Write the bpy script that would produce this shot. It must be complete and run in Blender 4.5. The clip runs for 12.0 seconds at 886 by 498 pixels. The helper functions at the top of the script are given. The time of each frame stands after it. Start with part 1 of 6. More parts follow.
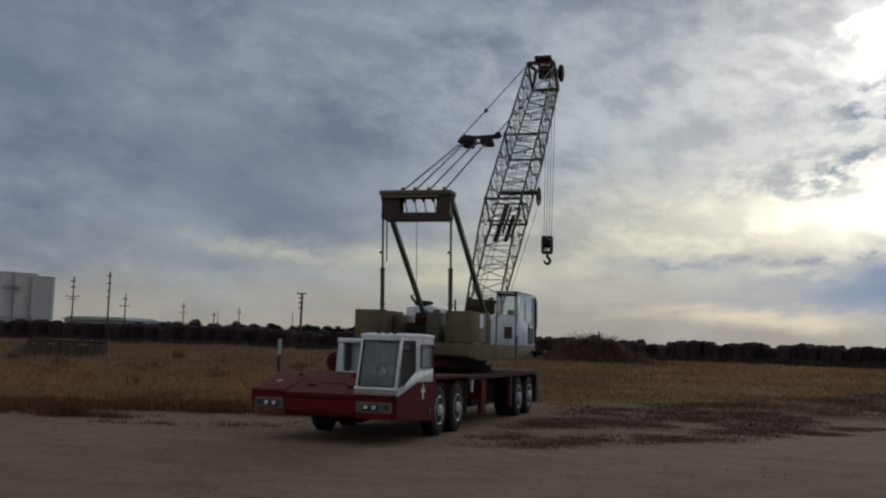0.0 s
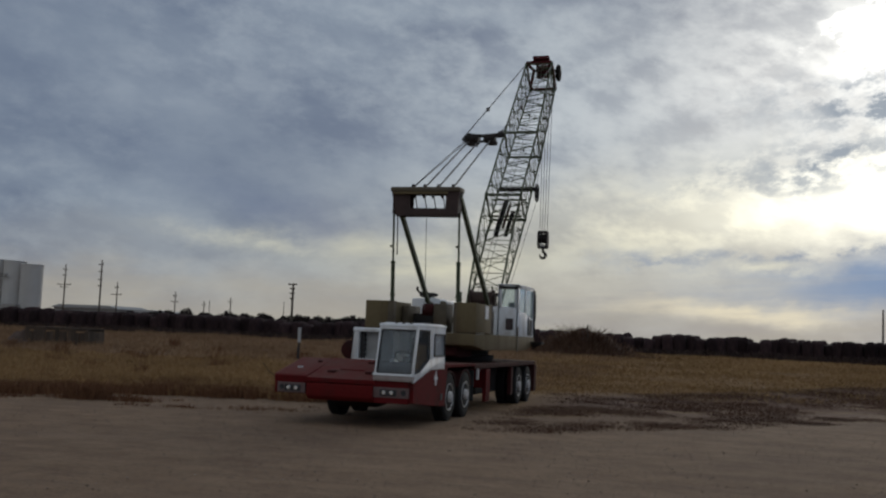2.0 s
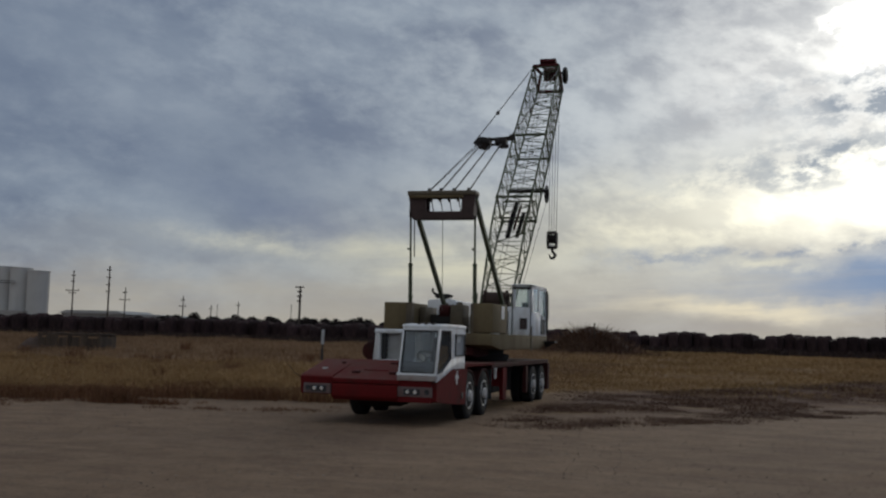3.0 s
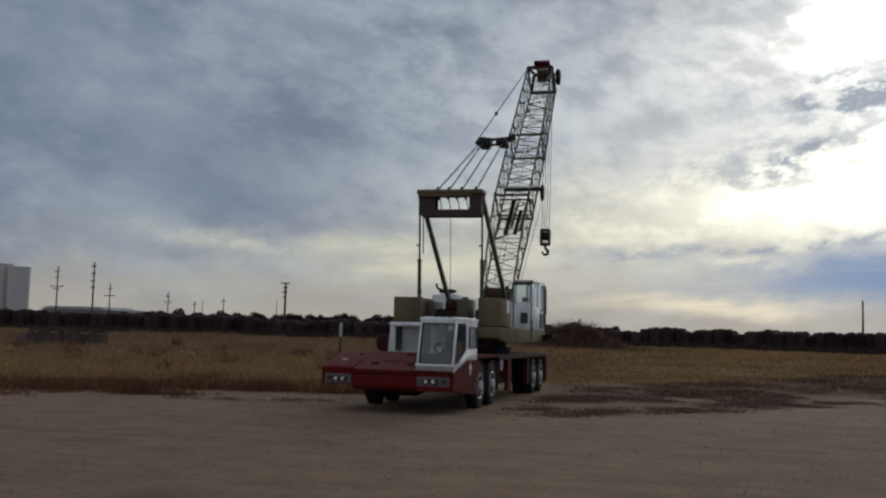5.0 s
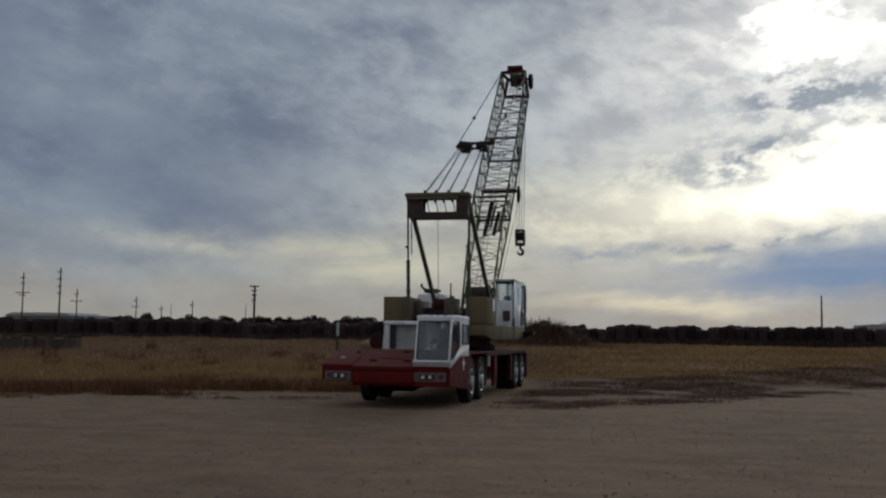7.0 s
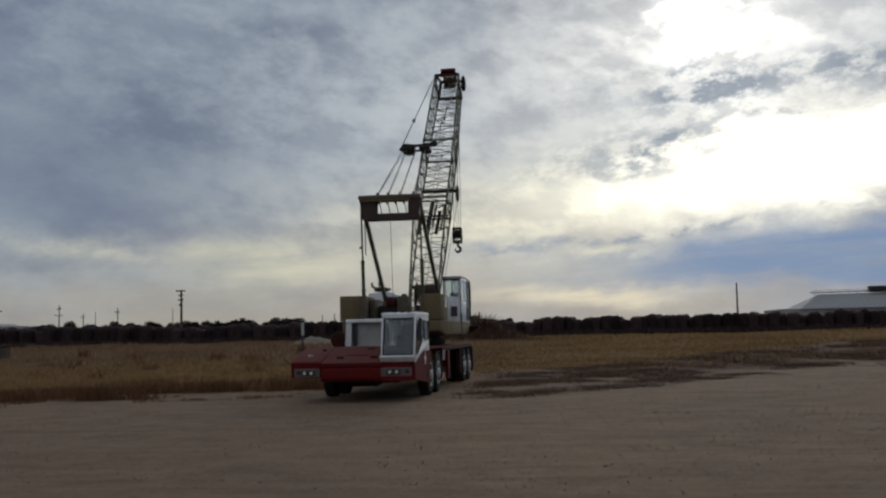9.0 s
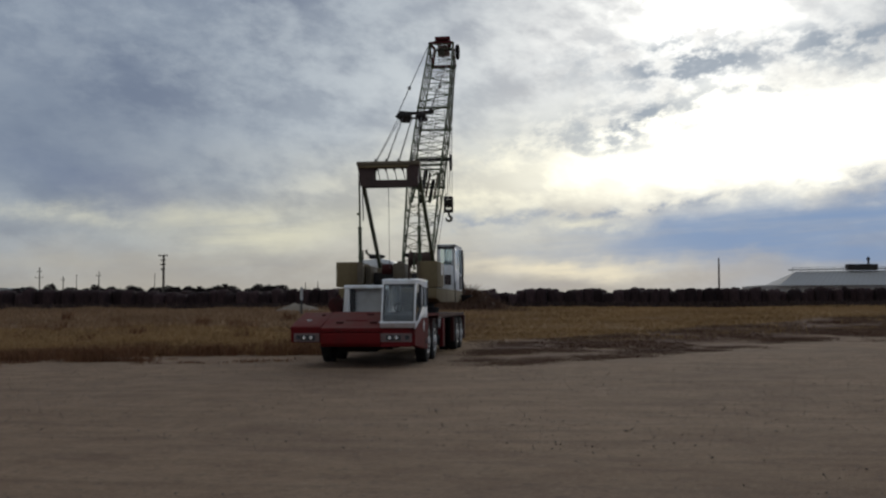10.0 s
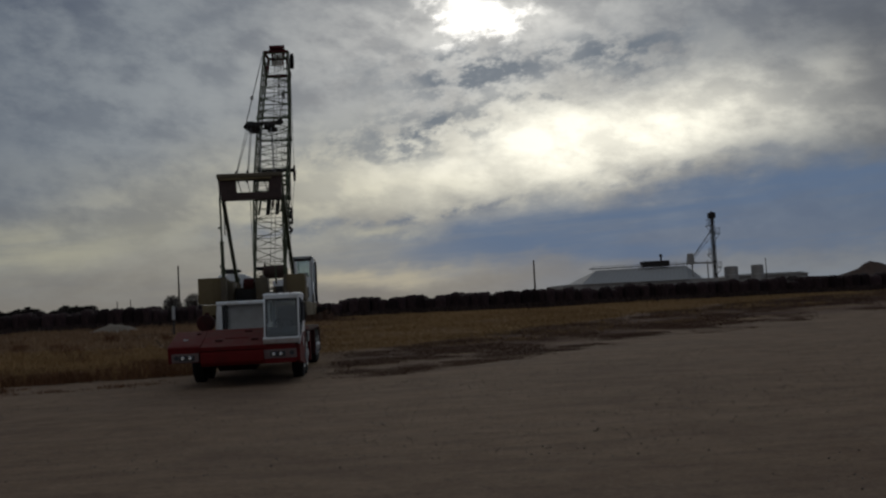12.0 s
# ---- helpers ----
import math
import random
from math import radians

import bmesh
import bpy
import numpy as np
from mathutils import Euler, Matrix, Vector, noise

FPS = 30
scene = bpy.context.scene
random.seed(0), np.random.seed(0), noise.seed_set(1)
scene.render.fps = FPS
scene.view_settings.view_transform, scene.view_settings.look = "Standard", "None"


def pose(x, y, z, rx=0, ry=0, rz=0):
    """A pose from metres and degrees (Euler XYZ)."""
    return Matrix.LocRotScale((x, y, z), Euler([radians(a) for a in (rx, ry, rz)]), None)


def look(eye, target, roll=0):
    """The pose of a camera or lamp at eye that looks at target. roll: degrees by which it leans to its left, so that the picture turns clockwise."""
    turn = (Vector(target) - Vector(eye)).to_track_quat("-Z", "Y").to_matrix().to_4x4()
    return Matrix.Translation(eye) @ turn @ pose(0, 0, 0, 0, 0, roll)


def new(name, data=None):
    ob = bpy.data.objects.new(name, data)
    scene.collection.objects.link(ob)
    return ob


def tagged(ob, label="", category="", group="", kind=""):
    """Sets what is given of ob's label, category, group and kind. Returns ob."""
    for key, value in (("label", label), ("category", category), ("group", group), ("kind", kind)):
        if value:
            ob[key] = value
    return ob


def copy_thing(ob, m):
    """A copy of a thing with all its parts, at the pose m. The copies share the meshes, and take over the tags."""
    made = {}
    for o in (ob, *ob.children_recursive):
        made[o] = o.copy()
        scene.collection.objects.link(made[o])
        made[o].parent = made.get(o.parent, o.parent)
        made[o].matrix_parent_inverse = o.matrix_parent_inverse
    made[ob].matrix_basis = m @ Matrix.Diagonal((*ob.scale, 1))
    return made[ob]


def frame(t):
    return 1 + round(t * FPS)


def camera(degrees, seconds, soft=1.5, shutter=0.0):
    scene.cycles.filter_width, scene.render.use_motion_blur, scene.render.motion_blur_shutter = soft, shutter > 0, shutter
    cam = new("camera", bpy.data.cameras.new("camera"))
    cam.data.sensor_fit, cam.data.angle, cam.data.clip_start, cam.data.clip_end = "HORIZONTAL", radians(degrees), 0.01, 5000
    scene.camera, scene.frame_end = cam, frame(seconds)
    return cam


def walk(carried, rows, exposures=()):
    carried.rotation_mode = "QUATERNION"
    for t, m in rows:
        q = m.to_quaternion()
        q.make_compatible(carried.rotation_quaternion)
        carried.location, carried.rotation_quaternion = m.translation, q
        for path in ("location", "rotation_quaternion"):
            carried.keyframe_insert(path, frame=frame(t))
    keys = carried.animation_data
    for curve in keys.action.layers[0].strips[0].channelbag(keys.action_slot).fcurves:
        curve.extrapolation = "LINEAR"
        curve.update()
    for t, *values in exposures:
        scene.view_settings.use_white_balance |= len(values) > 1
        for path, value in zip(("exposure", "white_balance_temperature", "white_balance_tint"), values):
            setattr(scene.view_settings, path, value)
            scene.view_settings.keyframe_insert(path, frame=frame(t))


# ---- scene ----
cam = camera(46.24, 12.0, soft=2.3)
PATH = [
    (0, (8.137, -18.779, 1.993), (5.193, -9.265, 2.903), 1.79),
    (0.5, (8.079, -19.104, 1.978), (5.201, -9.571, 2.891), 0.82),
    (1, (7.975, -19.379, 1.962), (5.033, -9.861, 2.822), 1.96),
    (1.5, (7.932, -19.774, 1.930), (5.053, -10.235, 2.782), 1.99),
    (2, (7.858, -20.121, 1.920), (5.075, -10.553, 2.760), 2.37),
    (2.5, (7.763, -20.467, 1.923), (4.956, -10.905, 2.753), 2.33),
    (3, (7.637, -20.805, 1.897), (4.844, -11.241, 2.743), 1.59),
    (5, (7.029, -22.069, 1.776), (4.478, -12.435, 2.598), 1.58),
    (5.5, (6.852, -22.405, 1.770), (4.400, -12.745, 2.583), 2.11),
    (6, (6.660, -22.661, 1.727), (4.286, -12.983, 2.558), 1.18),
    (6.5, (6.576, -22.973, 1.698), (4.372, -13.255, 2.533), 0.62),
    (8.5, (5.904, -24.235, 1.600), (3.816, -14.493, 2.455), 0.96),
    (9, (5.608, -24.646, 1.619), (4.257, -14.771, 2.434), -1.28),
    (9.5, (5.301, -24.764, 1.555), (3.992, -14.866, 2.124), 1.30),
    (10, (5.031, -24.729, 1.537), (3.888, -14.809, 2.069), -0.22),
    (10.5, (4.595, -24.660, 1.556), (3.936, -14.698, 2.121), 0.46),
    (11, (4.072, -24.693, 1.601), (3.987, -14.700, 1.966), 0.13),
    (11.5, (3.589, -24.391, 1.526), (3.353, -14.409, 2.065), -2.56),
    (12, (2.974, -24.682, 1.616), (3.786, -14.731, 2.180), -2.90),
]
EXPOSURES = [(0, 0.0), (0.5, 0.0), (1, -0.06), (1.5, 0.1), (2, 0.08), (5, 0.17), (6.5, -0.04), (8.5, -0.08), (9, 0.06), (9.5, 0.02), (10, 0.2), (10.5, 0.12), (11, -0.02), (11.5, -0.42), (12, -0.8)]
walk(cam, [(t, look(eye, target, roll)) for t, eye, target, roll in PATH], EXPOSURES)

# ---- world, sun, exposure ----
SUN_AZ, SUN_EL = 6.4, 15.5


def world_sky():
    w = bpy.data.worlds.new("sky")
    scene.world = w
    w.use_nodes = True
    nt = w.node_tree
    nt.nodes.clear()
    N, L = nt.nodes.new, nt.links.new

    def val(sock, v):
        if isinstance(v, (int, float)):
            sock.default_value = v
        else:
            L(v, sock)

    def math_(op, a, b=0.0, clamp=False):
        n = N("ShaderNodeMath")
        n.operation, n.use_clamp = op, clamp
        val(n.inputs[0], a), val(n.inputs[1], b)
        return n.outputs[0]

    def mix(f, a, b):
        n = N("ShaderNodeMix")
        n.data_type = "RGBA"
        val(n.inputs[0], f)
        for sock, c in ((n.inputs[6], a), (n.inputs[7], b)):
            if isinstance(c, tuple):
                sock.default_value = (*c, 1)
            else:
                L(c, sock)
        return n.outputs[2]

    def fnoise(vec, scale, detail, rough, lo, hi):
        n = N("ShaderNodeTexNoise")
        n.inputs["Scale"].default_value, n.inputs["Detail"].default_value, n.inputs["Roughness"].default_value = scale, detail, rough
        L(vec, n.inputs["Vector"])
        m = N("ShaderNodeMapRange")
        m.interpolation_type = "SMOOTHSTEP"
        m.inputs[1].default_value, m.inputs[2].default_value = lo, hi
        L(n.outputs[0], m.inputs[0])
        return m.outputs[0]

    co = N("ShaderNodeTexCoord").outputs["Generated"]
    sep = N("ShaderNodeSeparateXYZ")
    L(co, sep.inputs[0])
    x, y, z = sep.outputs
    az = math_("MULTIPLY", math_("ARCTAN2", x, y), 57.2958)
    el = math_("MULTIPLY", math_("ARCSINE", z), 57.2958)

    def plane(ka, ke, slant=0.0, off=0.0):
        """Flat cloud coordinates from azimuth and elevation, stretched and slanting."""
        c = N("ShaderNodeCombineXYZ")
        L(math_("MULTIPLY", az, ka), c.inputs[0])
        L(math_("MULTIPLY", math_("SUBTRACT", el, math_("MULTIPLY", az, slant)), ke), c.inputs[1])
        c.inputs[2].default_value = off
        return c.outputs[0]

    def raw(vec, scale, detail, rough):
        n = N("ShaderNodeTexNoise")
        n.inputs["Scale"].default_value, n.inputs["Detail"].default_value, n.inputs["Roughness"].default_value = scale, detail, rough
        L(vec, n.inputs["Vector"])
        return n.outputs[0]

    big = fnoise(plane(0.085, 0.17, -0.16, 1.0), 1.0, 6.0, 0.55, 0.34, 0.66)
    mid = fnoise(plane(0.24, 0.42, -0.12, 5.0), 1.0, 7.0, 0.60, 0.36, 0.66)
    fine = fnoise(plane(0.62, 1.05, 0.10, 2.0), 1.0, 8.0, 0.62, 0.36, 0.66)
    bands = fnoise(plane(0.06, 0.62, 0.05, 7.0), 1.0, 6.0, 0.58, 0.38, 0.64)
    # ragged edges: the cloud layout is pushed about by turbulence
    az0, el0 = az, el
    wob_a = math_("SUBTRACT", raw(plane(0.12, 0.24, 0.10, 3.0), 1.0, 6.0, 0.56), 0.5)
    wob_e = math_("SUBTRACT", raw(plane(0.16, 0.32, 0.10, 9.0), 1.0, 6.0, 0.56), 0.5)
    az, el = math_("ADD", az0, math_("MULTIPLY", wob_a, 7.5)), math_("ADD", el0, math_("MULTIPLY", wob_e, 3.4))

    def bank(a, e, sa, se, slope=0.0):
        p = math_("POWER", math_("ABSOLUTE", math_("DIVIDE", math_("SUBTRACT", az, a), sa)), 2.0)
        lift = math_("SUBTRACT", math_("SUBTRACT", el, e), math_("MULTIPLY", math_("SUBTRACT", az, a), slope))
        q = math_("POWER", math_("ABSOLUTE", math_("DIVIDE", lift, se)), 2.0)
        return math_("POWER", 2.71828, math_("MULTIPLY", math_("ADD", p, q), -1.0))

    def ramp(v, lo, hi):
        m = N("ShaderNodeMapRange")
        m.interpolation_type = "SMOOTHSTEP"
        m.inputs[1].default_value, m.inputs[2].default_value = lo, hi
        L(v, m.inputs[0])
        return m.outputs[0]

    sky = N("ShaderNodeTexSky")
    sky.sky_type, sky.sun_disc = "NISHITA", False
    sky.sun_elevation, sky.sun_rotation = radians(SUN_EL), radians(SUN_AZ)
    sky.air_density, sky.dust_density = 1.0, 1.5
    dim = N("ShaderNodeVectorMath")
    dim.operation = "SCALE"
    L(sky.outputs[0], dim.inputs[0])
    dim.inputs["Scale"].default_value = 0.06
    clear = dim.outputs[0]

    def part_of(mask, amount, tex=None, floor=0.5):
        v = math_("MULTIPLY", mask, amount)
        if tex is not None:
            v = math_("MULTIPLY", v, math_("ADD", floor, math_("MULTIPLY", tex, 1.0 - floor)))
        return math_("MINIMUM", v, 1.0)

    DARK, PALE, CREAM, WHITE_SKY = (0.122, 0.158, 0.232), (0.29, 0.345, 0.41), (0.84, 0.80, 0.61), (2.1, 2.02, 1.72)
    grey = mix(math_("ADD", math_("MULTIPLY", big, 0.62), math_("MULTIPLY", mid, 0.30)), DARK, PALE)
    grey = mix(math_("MULTIPLY", math_("MULTIPLY", fine, mid), 0.42), grey, (0.37, 0.42, 0.47))
    # unseen sky behind the camera, brightened to fill the crane's near faces
    grey = mix(math_("MULTIPLY", ramp(y, 0.3, -0.6), 0.55), grey, (0.47, 0.48, 0.49))
    # dark masses in the west, a slanting darker roll under them, a pale field behind the boom
    grey = mix(part_of(bank(-26.0, 9.6, 13.0, 4.8, -0.12), 0.62, mid, 0.45), grey, DARK)
    grey = mix(part_of(bank(-44.0, 15.0, 14.0, 9.0), 0.6), grey, DARK)
    grey = mix(part_of(bank(-29.5, 14.0, 6.0, 2.6, 0.25), 0.5, mid, 0.3), grey, (0.33, 0.38, 0.44))
    grey = mix(part_of(bank(-11.5, 12.0, 8.5, 5.2, 0.20), 0.62, mid, 0.25), grey, (0.43, 0.49, 0.54))
    grey = mix(part_of(bank(-23.5, 6.0, 6.5, 1.15, -0.33), 0.7), grey, (0.112, 0.15, 0.245))
    grey = mix(part_of(bank(29.5, 11.0, 6.0, 7.0), 0.8), grey, (0.10, 0.115, 0.155))
    grey = mix(part_of(bank(22.0, 15.5, 8.0, 3.0), 0.5, mid, 0.2), grey, (0.20, 0.23, 0.28))
    cover = mix(0.95, clear, grey)
    # low pale air along the whole horizon
    cover = mix(part_of(ramp(el, 5.2, 0.4), 0.76, bands, 0.6), cover, (0.385, 0.358, 0.298))
    cover = mix(part_of(bank(-35.0, 4.6, 9.0, 1.3), 0.4), cover, (0.28, 0.30, 0.32))
    cover = mix(part_of(math_("MULTIPLY", ramp(el, 4.2, 0.5), ramp(az, -6.0, -16.0)), 0.45), cover, (0.375, 0.33, 0.255))
    # light spreading round the sun and down to the bright veil
    cover = mix(part_of(bank(8.0, 12.0, 15.0, 6.0), 0.85, mid, 0.40), cover, (0.72, 0.74, 0.73))
    cover = mix(part_of(bank(1.5, 7.1, 15.0, 2.5, 0.09), 1.05, mid, 0.50), cover, CREAM)
    cover = mix(part_of(bank(12.5, 8.9, 10.5, 2.4, 0.08), 1.2, mid, 0.55), cover, WHITE_SKY)
    cover = mix(part_of(bank(7.5, 14.8, 7.5, 4.2), 0.95, mid, 0.40), cover, (1.35, 1.33, 1.25))
    # torn grey shreds across the light
    torn = ramp(math_("ADD", math_("MULTIPLY", fine, 0.65), math_("MULTIPLY", mid, 0.35)), 0.05, 0.85)
    for a, e, sa_, se_, sl, f in ((7.0, 12.9, 5.8, 1.15, 0.04, 1.0), (4.4, 10.1, 5.0, 1.25, 0.10, 0.9), (15.5, 13.4, 4.2, 1.3, 0.05, 0.9), (-1.0, 8.8, 5.0, 1.1, 0.10, 0.35), (11.0, 11.0, 2.2, 0.35, 0.05, 0.6)):
        cover = mix(math_("MINIMUM", math_("MULTIPLY", math_("MULTIPLY", bank(a, e, sa_, se_, sl), torn), f * 1.25), 0.92), cover, (0.27, 0.315, 0.375))
    # open blue under a slanting edge, deeper towards the north
    top = math_("ADD", 4.4, math_("MULTIPLY", az, 0.088))
    under = ramp(math_("SUBTRACT", top, el), -0.5, 0.8)
    open_ = math_("MULTIPLY", math_("MULTIPLY", math_("MULTIPLY", under, ramp(el, 1.2, 2.8)), ramp(az, -9.0, 9.0)), math_("SUBTRACT", 1.0, math_("MULTIPLY", bands, 0.35)))
    cover = mix(math_("MULTIPLY", open_, 0.94), cover, (0.185, 0.27, 0.425))
    cover = mix(math_("MULTIPLY", math_("MULTIPLY", ramp(el, 2.6, 0.6), ramp(az, 4.0, 16.0)), 0.6), cover, (0.33, 0.40, 0.50))
    for a, e, sa_, se_, sl, f in ((4.0, 5.0, 5.5, 0.42, 0.07, 0.8), (-4.0, 4.6, 4.0, 0.5, 0.0, 0.55), (18.0, 6.6, 8.0, 0.4, 0.05, 0.5)):
        cover = mix(math_("MINIMUM", math_("MULTIPLY", math_("MULTIPLY", bank(a, e, sa_, se_, sl), torn), f * 1.25), 0.9), cover, (0.225, 0.275, 0.37))
    cover = mix(part_of(bank(1.0, 4.2, 3.0, 0.35, 0.05), 0.6, fine, 0.3), cover, CREAM)
    # cream streaks and the low yellow glow
    cover = mix(part_of(bank(-16.5, 4.1, 6.5, 1.1, 0.05), 0.85, bands, 0.45), cover, (0.64, 0.62, 0.47))
    cover = mix(part_of(bank(-26.0, 4.75, 5.0, 0.55, -0.03), 0.75, fine, 0.5), cover, (0.52, 0.52, 0.44))
    cover = mix(part_of(bank(-4.0, 3.0, 10.0, 1.2), 0.55, bands, 0.4), cover, (0.56, 0.54, 0.46))
    cover = mix(part_of(bank(0.5, 2.05, 5.5, 0.5), 0.9, bands, 0.5), cover, (0.86, 0.76, 0.54))
    # the sun behind thin cloud
    disc = ramp(math_("ADD", bank(SUN_AZ, SUN_EL + 0.35, 2.6, 1.9), math_("MULTIPLY", math_("SUBTRACT", fine, 0.5), 0.45)), 0.22, 0.95)
    cover = mix(disc, cover, (3.0, 2.9, 2.7))
    az, el = az0, el0
    bg = N("ShaderNodeBackground")
    L(cover, bg.inputs[0])
    bg.inputs[1].default_value = 1.0
    out = N("ShaderNodeOutputWorld")
    L(bg.outputs[0], out.inputs[0])


world_sky()
sun = new("sun", bpy.data.lights.new("sun", "SUN"))
sun.data.energy, sun.data.angle, sun.data.color = 0.5, radians(25), (1.0, 0.93, 0.82)
sa, se = radians(SUN_AZ), radians(SUN_EL)
sun.matrix_world = look((0, 0, 30), (-30 * math.sin(sa) * math.cos(se), -30 * math.cos(sa) * math.cos(se), 30 - 30 * math.sin(se)))

# ---- materials ----


def material(name, colour, rough=0.7, metal=0.0, grain=8.0, spread=0.25, bump=0.15, stain=None, stain_amount=0.35, stain_scale=1.2, streak=None, vary=0.0, spec=0.5, top_tint=0.0):
    """Painted or raw surface with two scales of variation: fine grain and larger stains; streak stretches the stains downwards."""
    m = bpy.data.materials.new(name)
    m.use_nodes = True
    nt = m.node_tree
    b = nt.nodes["Principled BSDF"]
    N, L = nt.nodes.new, nt.links.new
    tc = N("ShaderNodeTexCoord")
    mp = N("ShaderNodeMapping")
    L(tc.outputs["Object"], mp.inputs[0])
    if streak:
        mp.inputs["Scale"].default_value = streak
    n1 = N("ShaderNodeTexNoise")
    n1.inputs["Scale"].default_value, n1.inputs["Detail"].default_value = grain, 6
    L(tc.outputs["Object"], n1.inputs["Vector"])
    n2 = N("ShaderNodeTexNoise")
    n2.inputs["Scale"].default_value, n2.inputs["Detail"].default_value, n2.inputs["Roughness"].default_value = stain_scale, 7, 0.62
    L(mp.outputs[0], n2.inputs["Vector"])
    mx = N("ShaderNodeMix")
    mx.data_type = "RGBA"
    lo = tuple(c * (1 - spread) for c in colour)
    hi = tuple(min(1, c * (1 + spread)) for c in colour)
    mx.inputs[6].default_value, mx.inputs[7].default_value = (*lo, 1), (*hi, 1)
    L(n1.outputs[0], mx.inputs[0])
    r = N("ShaderNodeMapRange")
    r.inputs[1].default_value, r.inputs[2].default_value, r.inputs[4].default_value = 0.48, 0.72, stain_amount
    L(n2.outputs[0], r.inputs[0])
    ms = N("ShaderNodeMix")
    ms.data_type = "RGBA"
    ms.inputs[7].default_value = (*(stain or tuple(c * 0.5 for c in colour)), 1)
    L(r.outputs[0], ms.inputs[0])
    L(mx.outputs[2], ms.inputs[6])
    col = ms.outputs[2]
    if vary:
        oi = N("ShaderNodeObjectInfo")
        hs = N("ShaderNodeHueSaturation")
        rr = N("ShaderNodeMapRange")
        rr.inputs[3].default_value, rr.inputs[4].default_value = 1 - vary, 1 + vary
        L(oi.outputs["Random"], rr.inputs[0])
        L(rr.outputs[0], hs.inputs["Value"])
        L(col, hs.inputs["Color"])
        col = hs.outputs[0]
    if top_tint:
        # pale brown blotches mixed into upward faces
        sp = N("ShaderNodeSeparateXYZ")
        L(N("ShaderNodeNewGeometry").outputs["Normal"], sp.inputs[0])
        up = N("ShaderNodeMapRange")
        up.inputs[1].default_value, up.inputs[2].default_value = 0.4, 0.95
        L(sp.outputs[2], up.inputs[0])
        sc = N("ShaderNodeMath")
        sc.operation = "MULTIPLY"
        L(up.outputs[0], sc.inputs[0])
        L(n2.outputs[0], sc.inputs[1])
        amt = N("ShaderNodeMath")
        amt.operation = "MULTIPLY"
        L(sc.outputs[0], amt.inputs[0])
        amt.inputs[1].default_value = top_tint
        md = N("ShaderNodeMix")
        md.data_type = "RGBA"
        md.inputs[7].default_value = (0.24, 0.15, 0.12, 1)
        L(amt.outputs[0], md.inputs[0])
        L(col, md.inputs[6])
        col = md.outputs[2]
    L(col, b.inputs["Base Color"])
    rg = N("ShaderNodeMapRange")
    rg.inputs[3].default_value, rg.inputs[4].default_value = max(0.02, rough - 0.12), min(1, rough + 0.15)
    L(n2.outputs[0], rg.inputs[0])
    L(rg.outputs[0], b.inputs["Roughness"])
    b.inputs["Metallic"].default_value = metal
    b.inputs["Specular IOR Level"].default_value = spec
    if bump:
        bp = N("ShaderNodeBump")
        bp.inputs["Strength"].default_value, bp.inputs["Distance"].default_value = bump, 0.01
        L(n1.outputs[0], bp.inputs["Height"])
        L(bp.outputs[0], b.inputs["Normal"])
    return m


def glass_material(name, tint, rough=0.03, clear=0.97):
    m = bpy.data.materials.new(name)
    m.use_nodes = True
    b = m.node_tree.nodes["Principled BSDF"]
    b.inputs["Base Color"].default_value = (*tint, 1)
    b.inputs["Transmission Weight"].default_value = clear
    b.inputs["Roughness"].default_value = rough
    b.inputs["IOR"].default_value = 1.45
    return m


RED = material("red_paint", (0.115, 0.012, 0.013), 0.85, 0, 14, 0.3, 0.08, (0.042, 0.02, 0.017), 0.85, 2.0, spec=0.08, top_tint=0.6)
RED_BRIGHT = material("bright_red_bumper_paint", (0.108, 0.008, 0.008), 0.7, 0, 14, 0.25, 0.08, (0.06, 0.014, 0.012), 0.6, 2.4, spec=0.1)
RED_DARK = material("red_paint_grimy", (0.05, 0.013, 0.012), 0.8, 0, 10, 0.3, 0.15, (0.022, 0.017, 0.015), 0.7, 1.6, spec=0.12)
WHITE = material("white_paint", (0.72, 0.735, 0.74), 0.45, 0, 10, 0.08, 0.05, (0.36, 0.30, 0.25), 0.6, 2.4, (1, 1, 0.4))
WHITE_GRIMY = material("white_paint_grimy", (0.36, 0.32, 0.30), 0.7, 0, 12, 0.15, 0.06, (0.20, 0.11, 0.085), 0.7, 3.0)
TAN = material("tan_paint", (0.150, 0.116, 0.063), 0.8, 0, 10, 0.14, 0.06, (0.085, 0.06, 0.038), 0.7, 1.6, (1, 1, 0.35), spec=0.2)
TAN_DARK = material("tan_paint_greasy", (0.105, 0.082, 0.05), 0.65, 0, 9, 0.25, 0.12, (0.05, 0.04, 0.03), 0.7, 2.0)
GREEN = material("olive_boom_paint", (0.060, 0.074, 0.042), 0.65, 0, 20, 0.25, 0.1, (0.055, 0.034, 0.02), 0.5, 3.0, spec=0.25)
GANTRY = material("dark_brown_gantry_paint", (0.055, 0.034, 0.03), 0.65, 0, 12, 0.3, 0.12, (0.03, 0.024, 0.022), 0.6, 2.0, spec=0.3)
STEEL_DARK = material("dark_greasy_steel", (0.024, 0.022, 0.021), 0.7, 0.0, 14, 0.35, 0.2, (0.04, 0.022, 0.015), 0.5, 3.0, spec=0.25)
# near black carries the shade under the deck; plain black on boom parts
UNDER = material("black_parts_and_deck_shade", (0.014, 0.012, 0.011), 0.85, 0, 10, 0.3, 0.1, (0.03, 0.02, 0.016), 0.5, 2.0, spec=0.15)
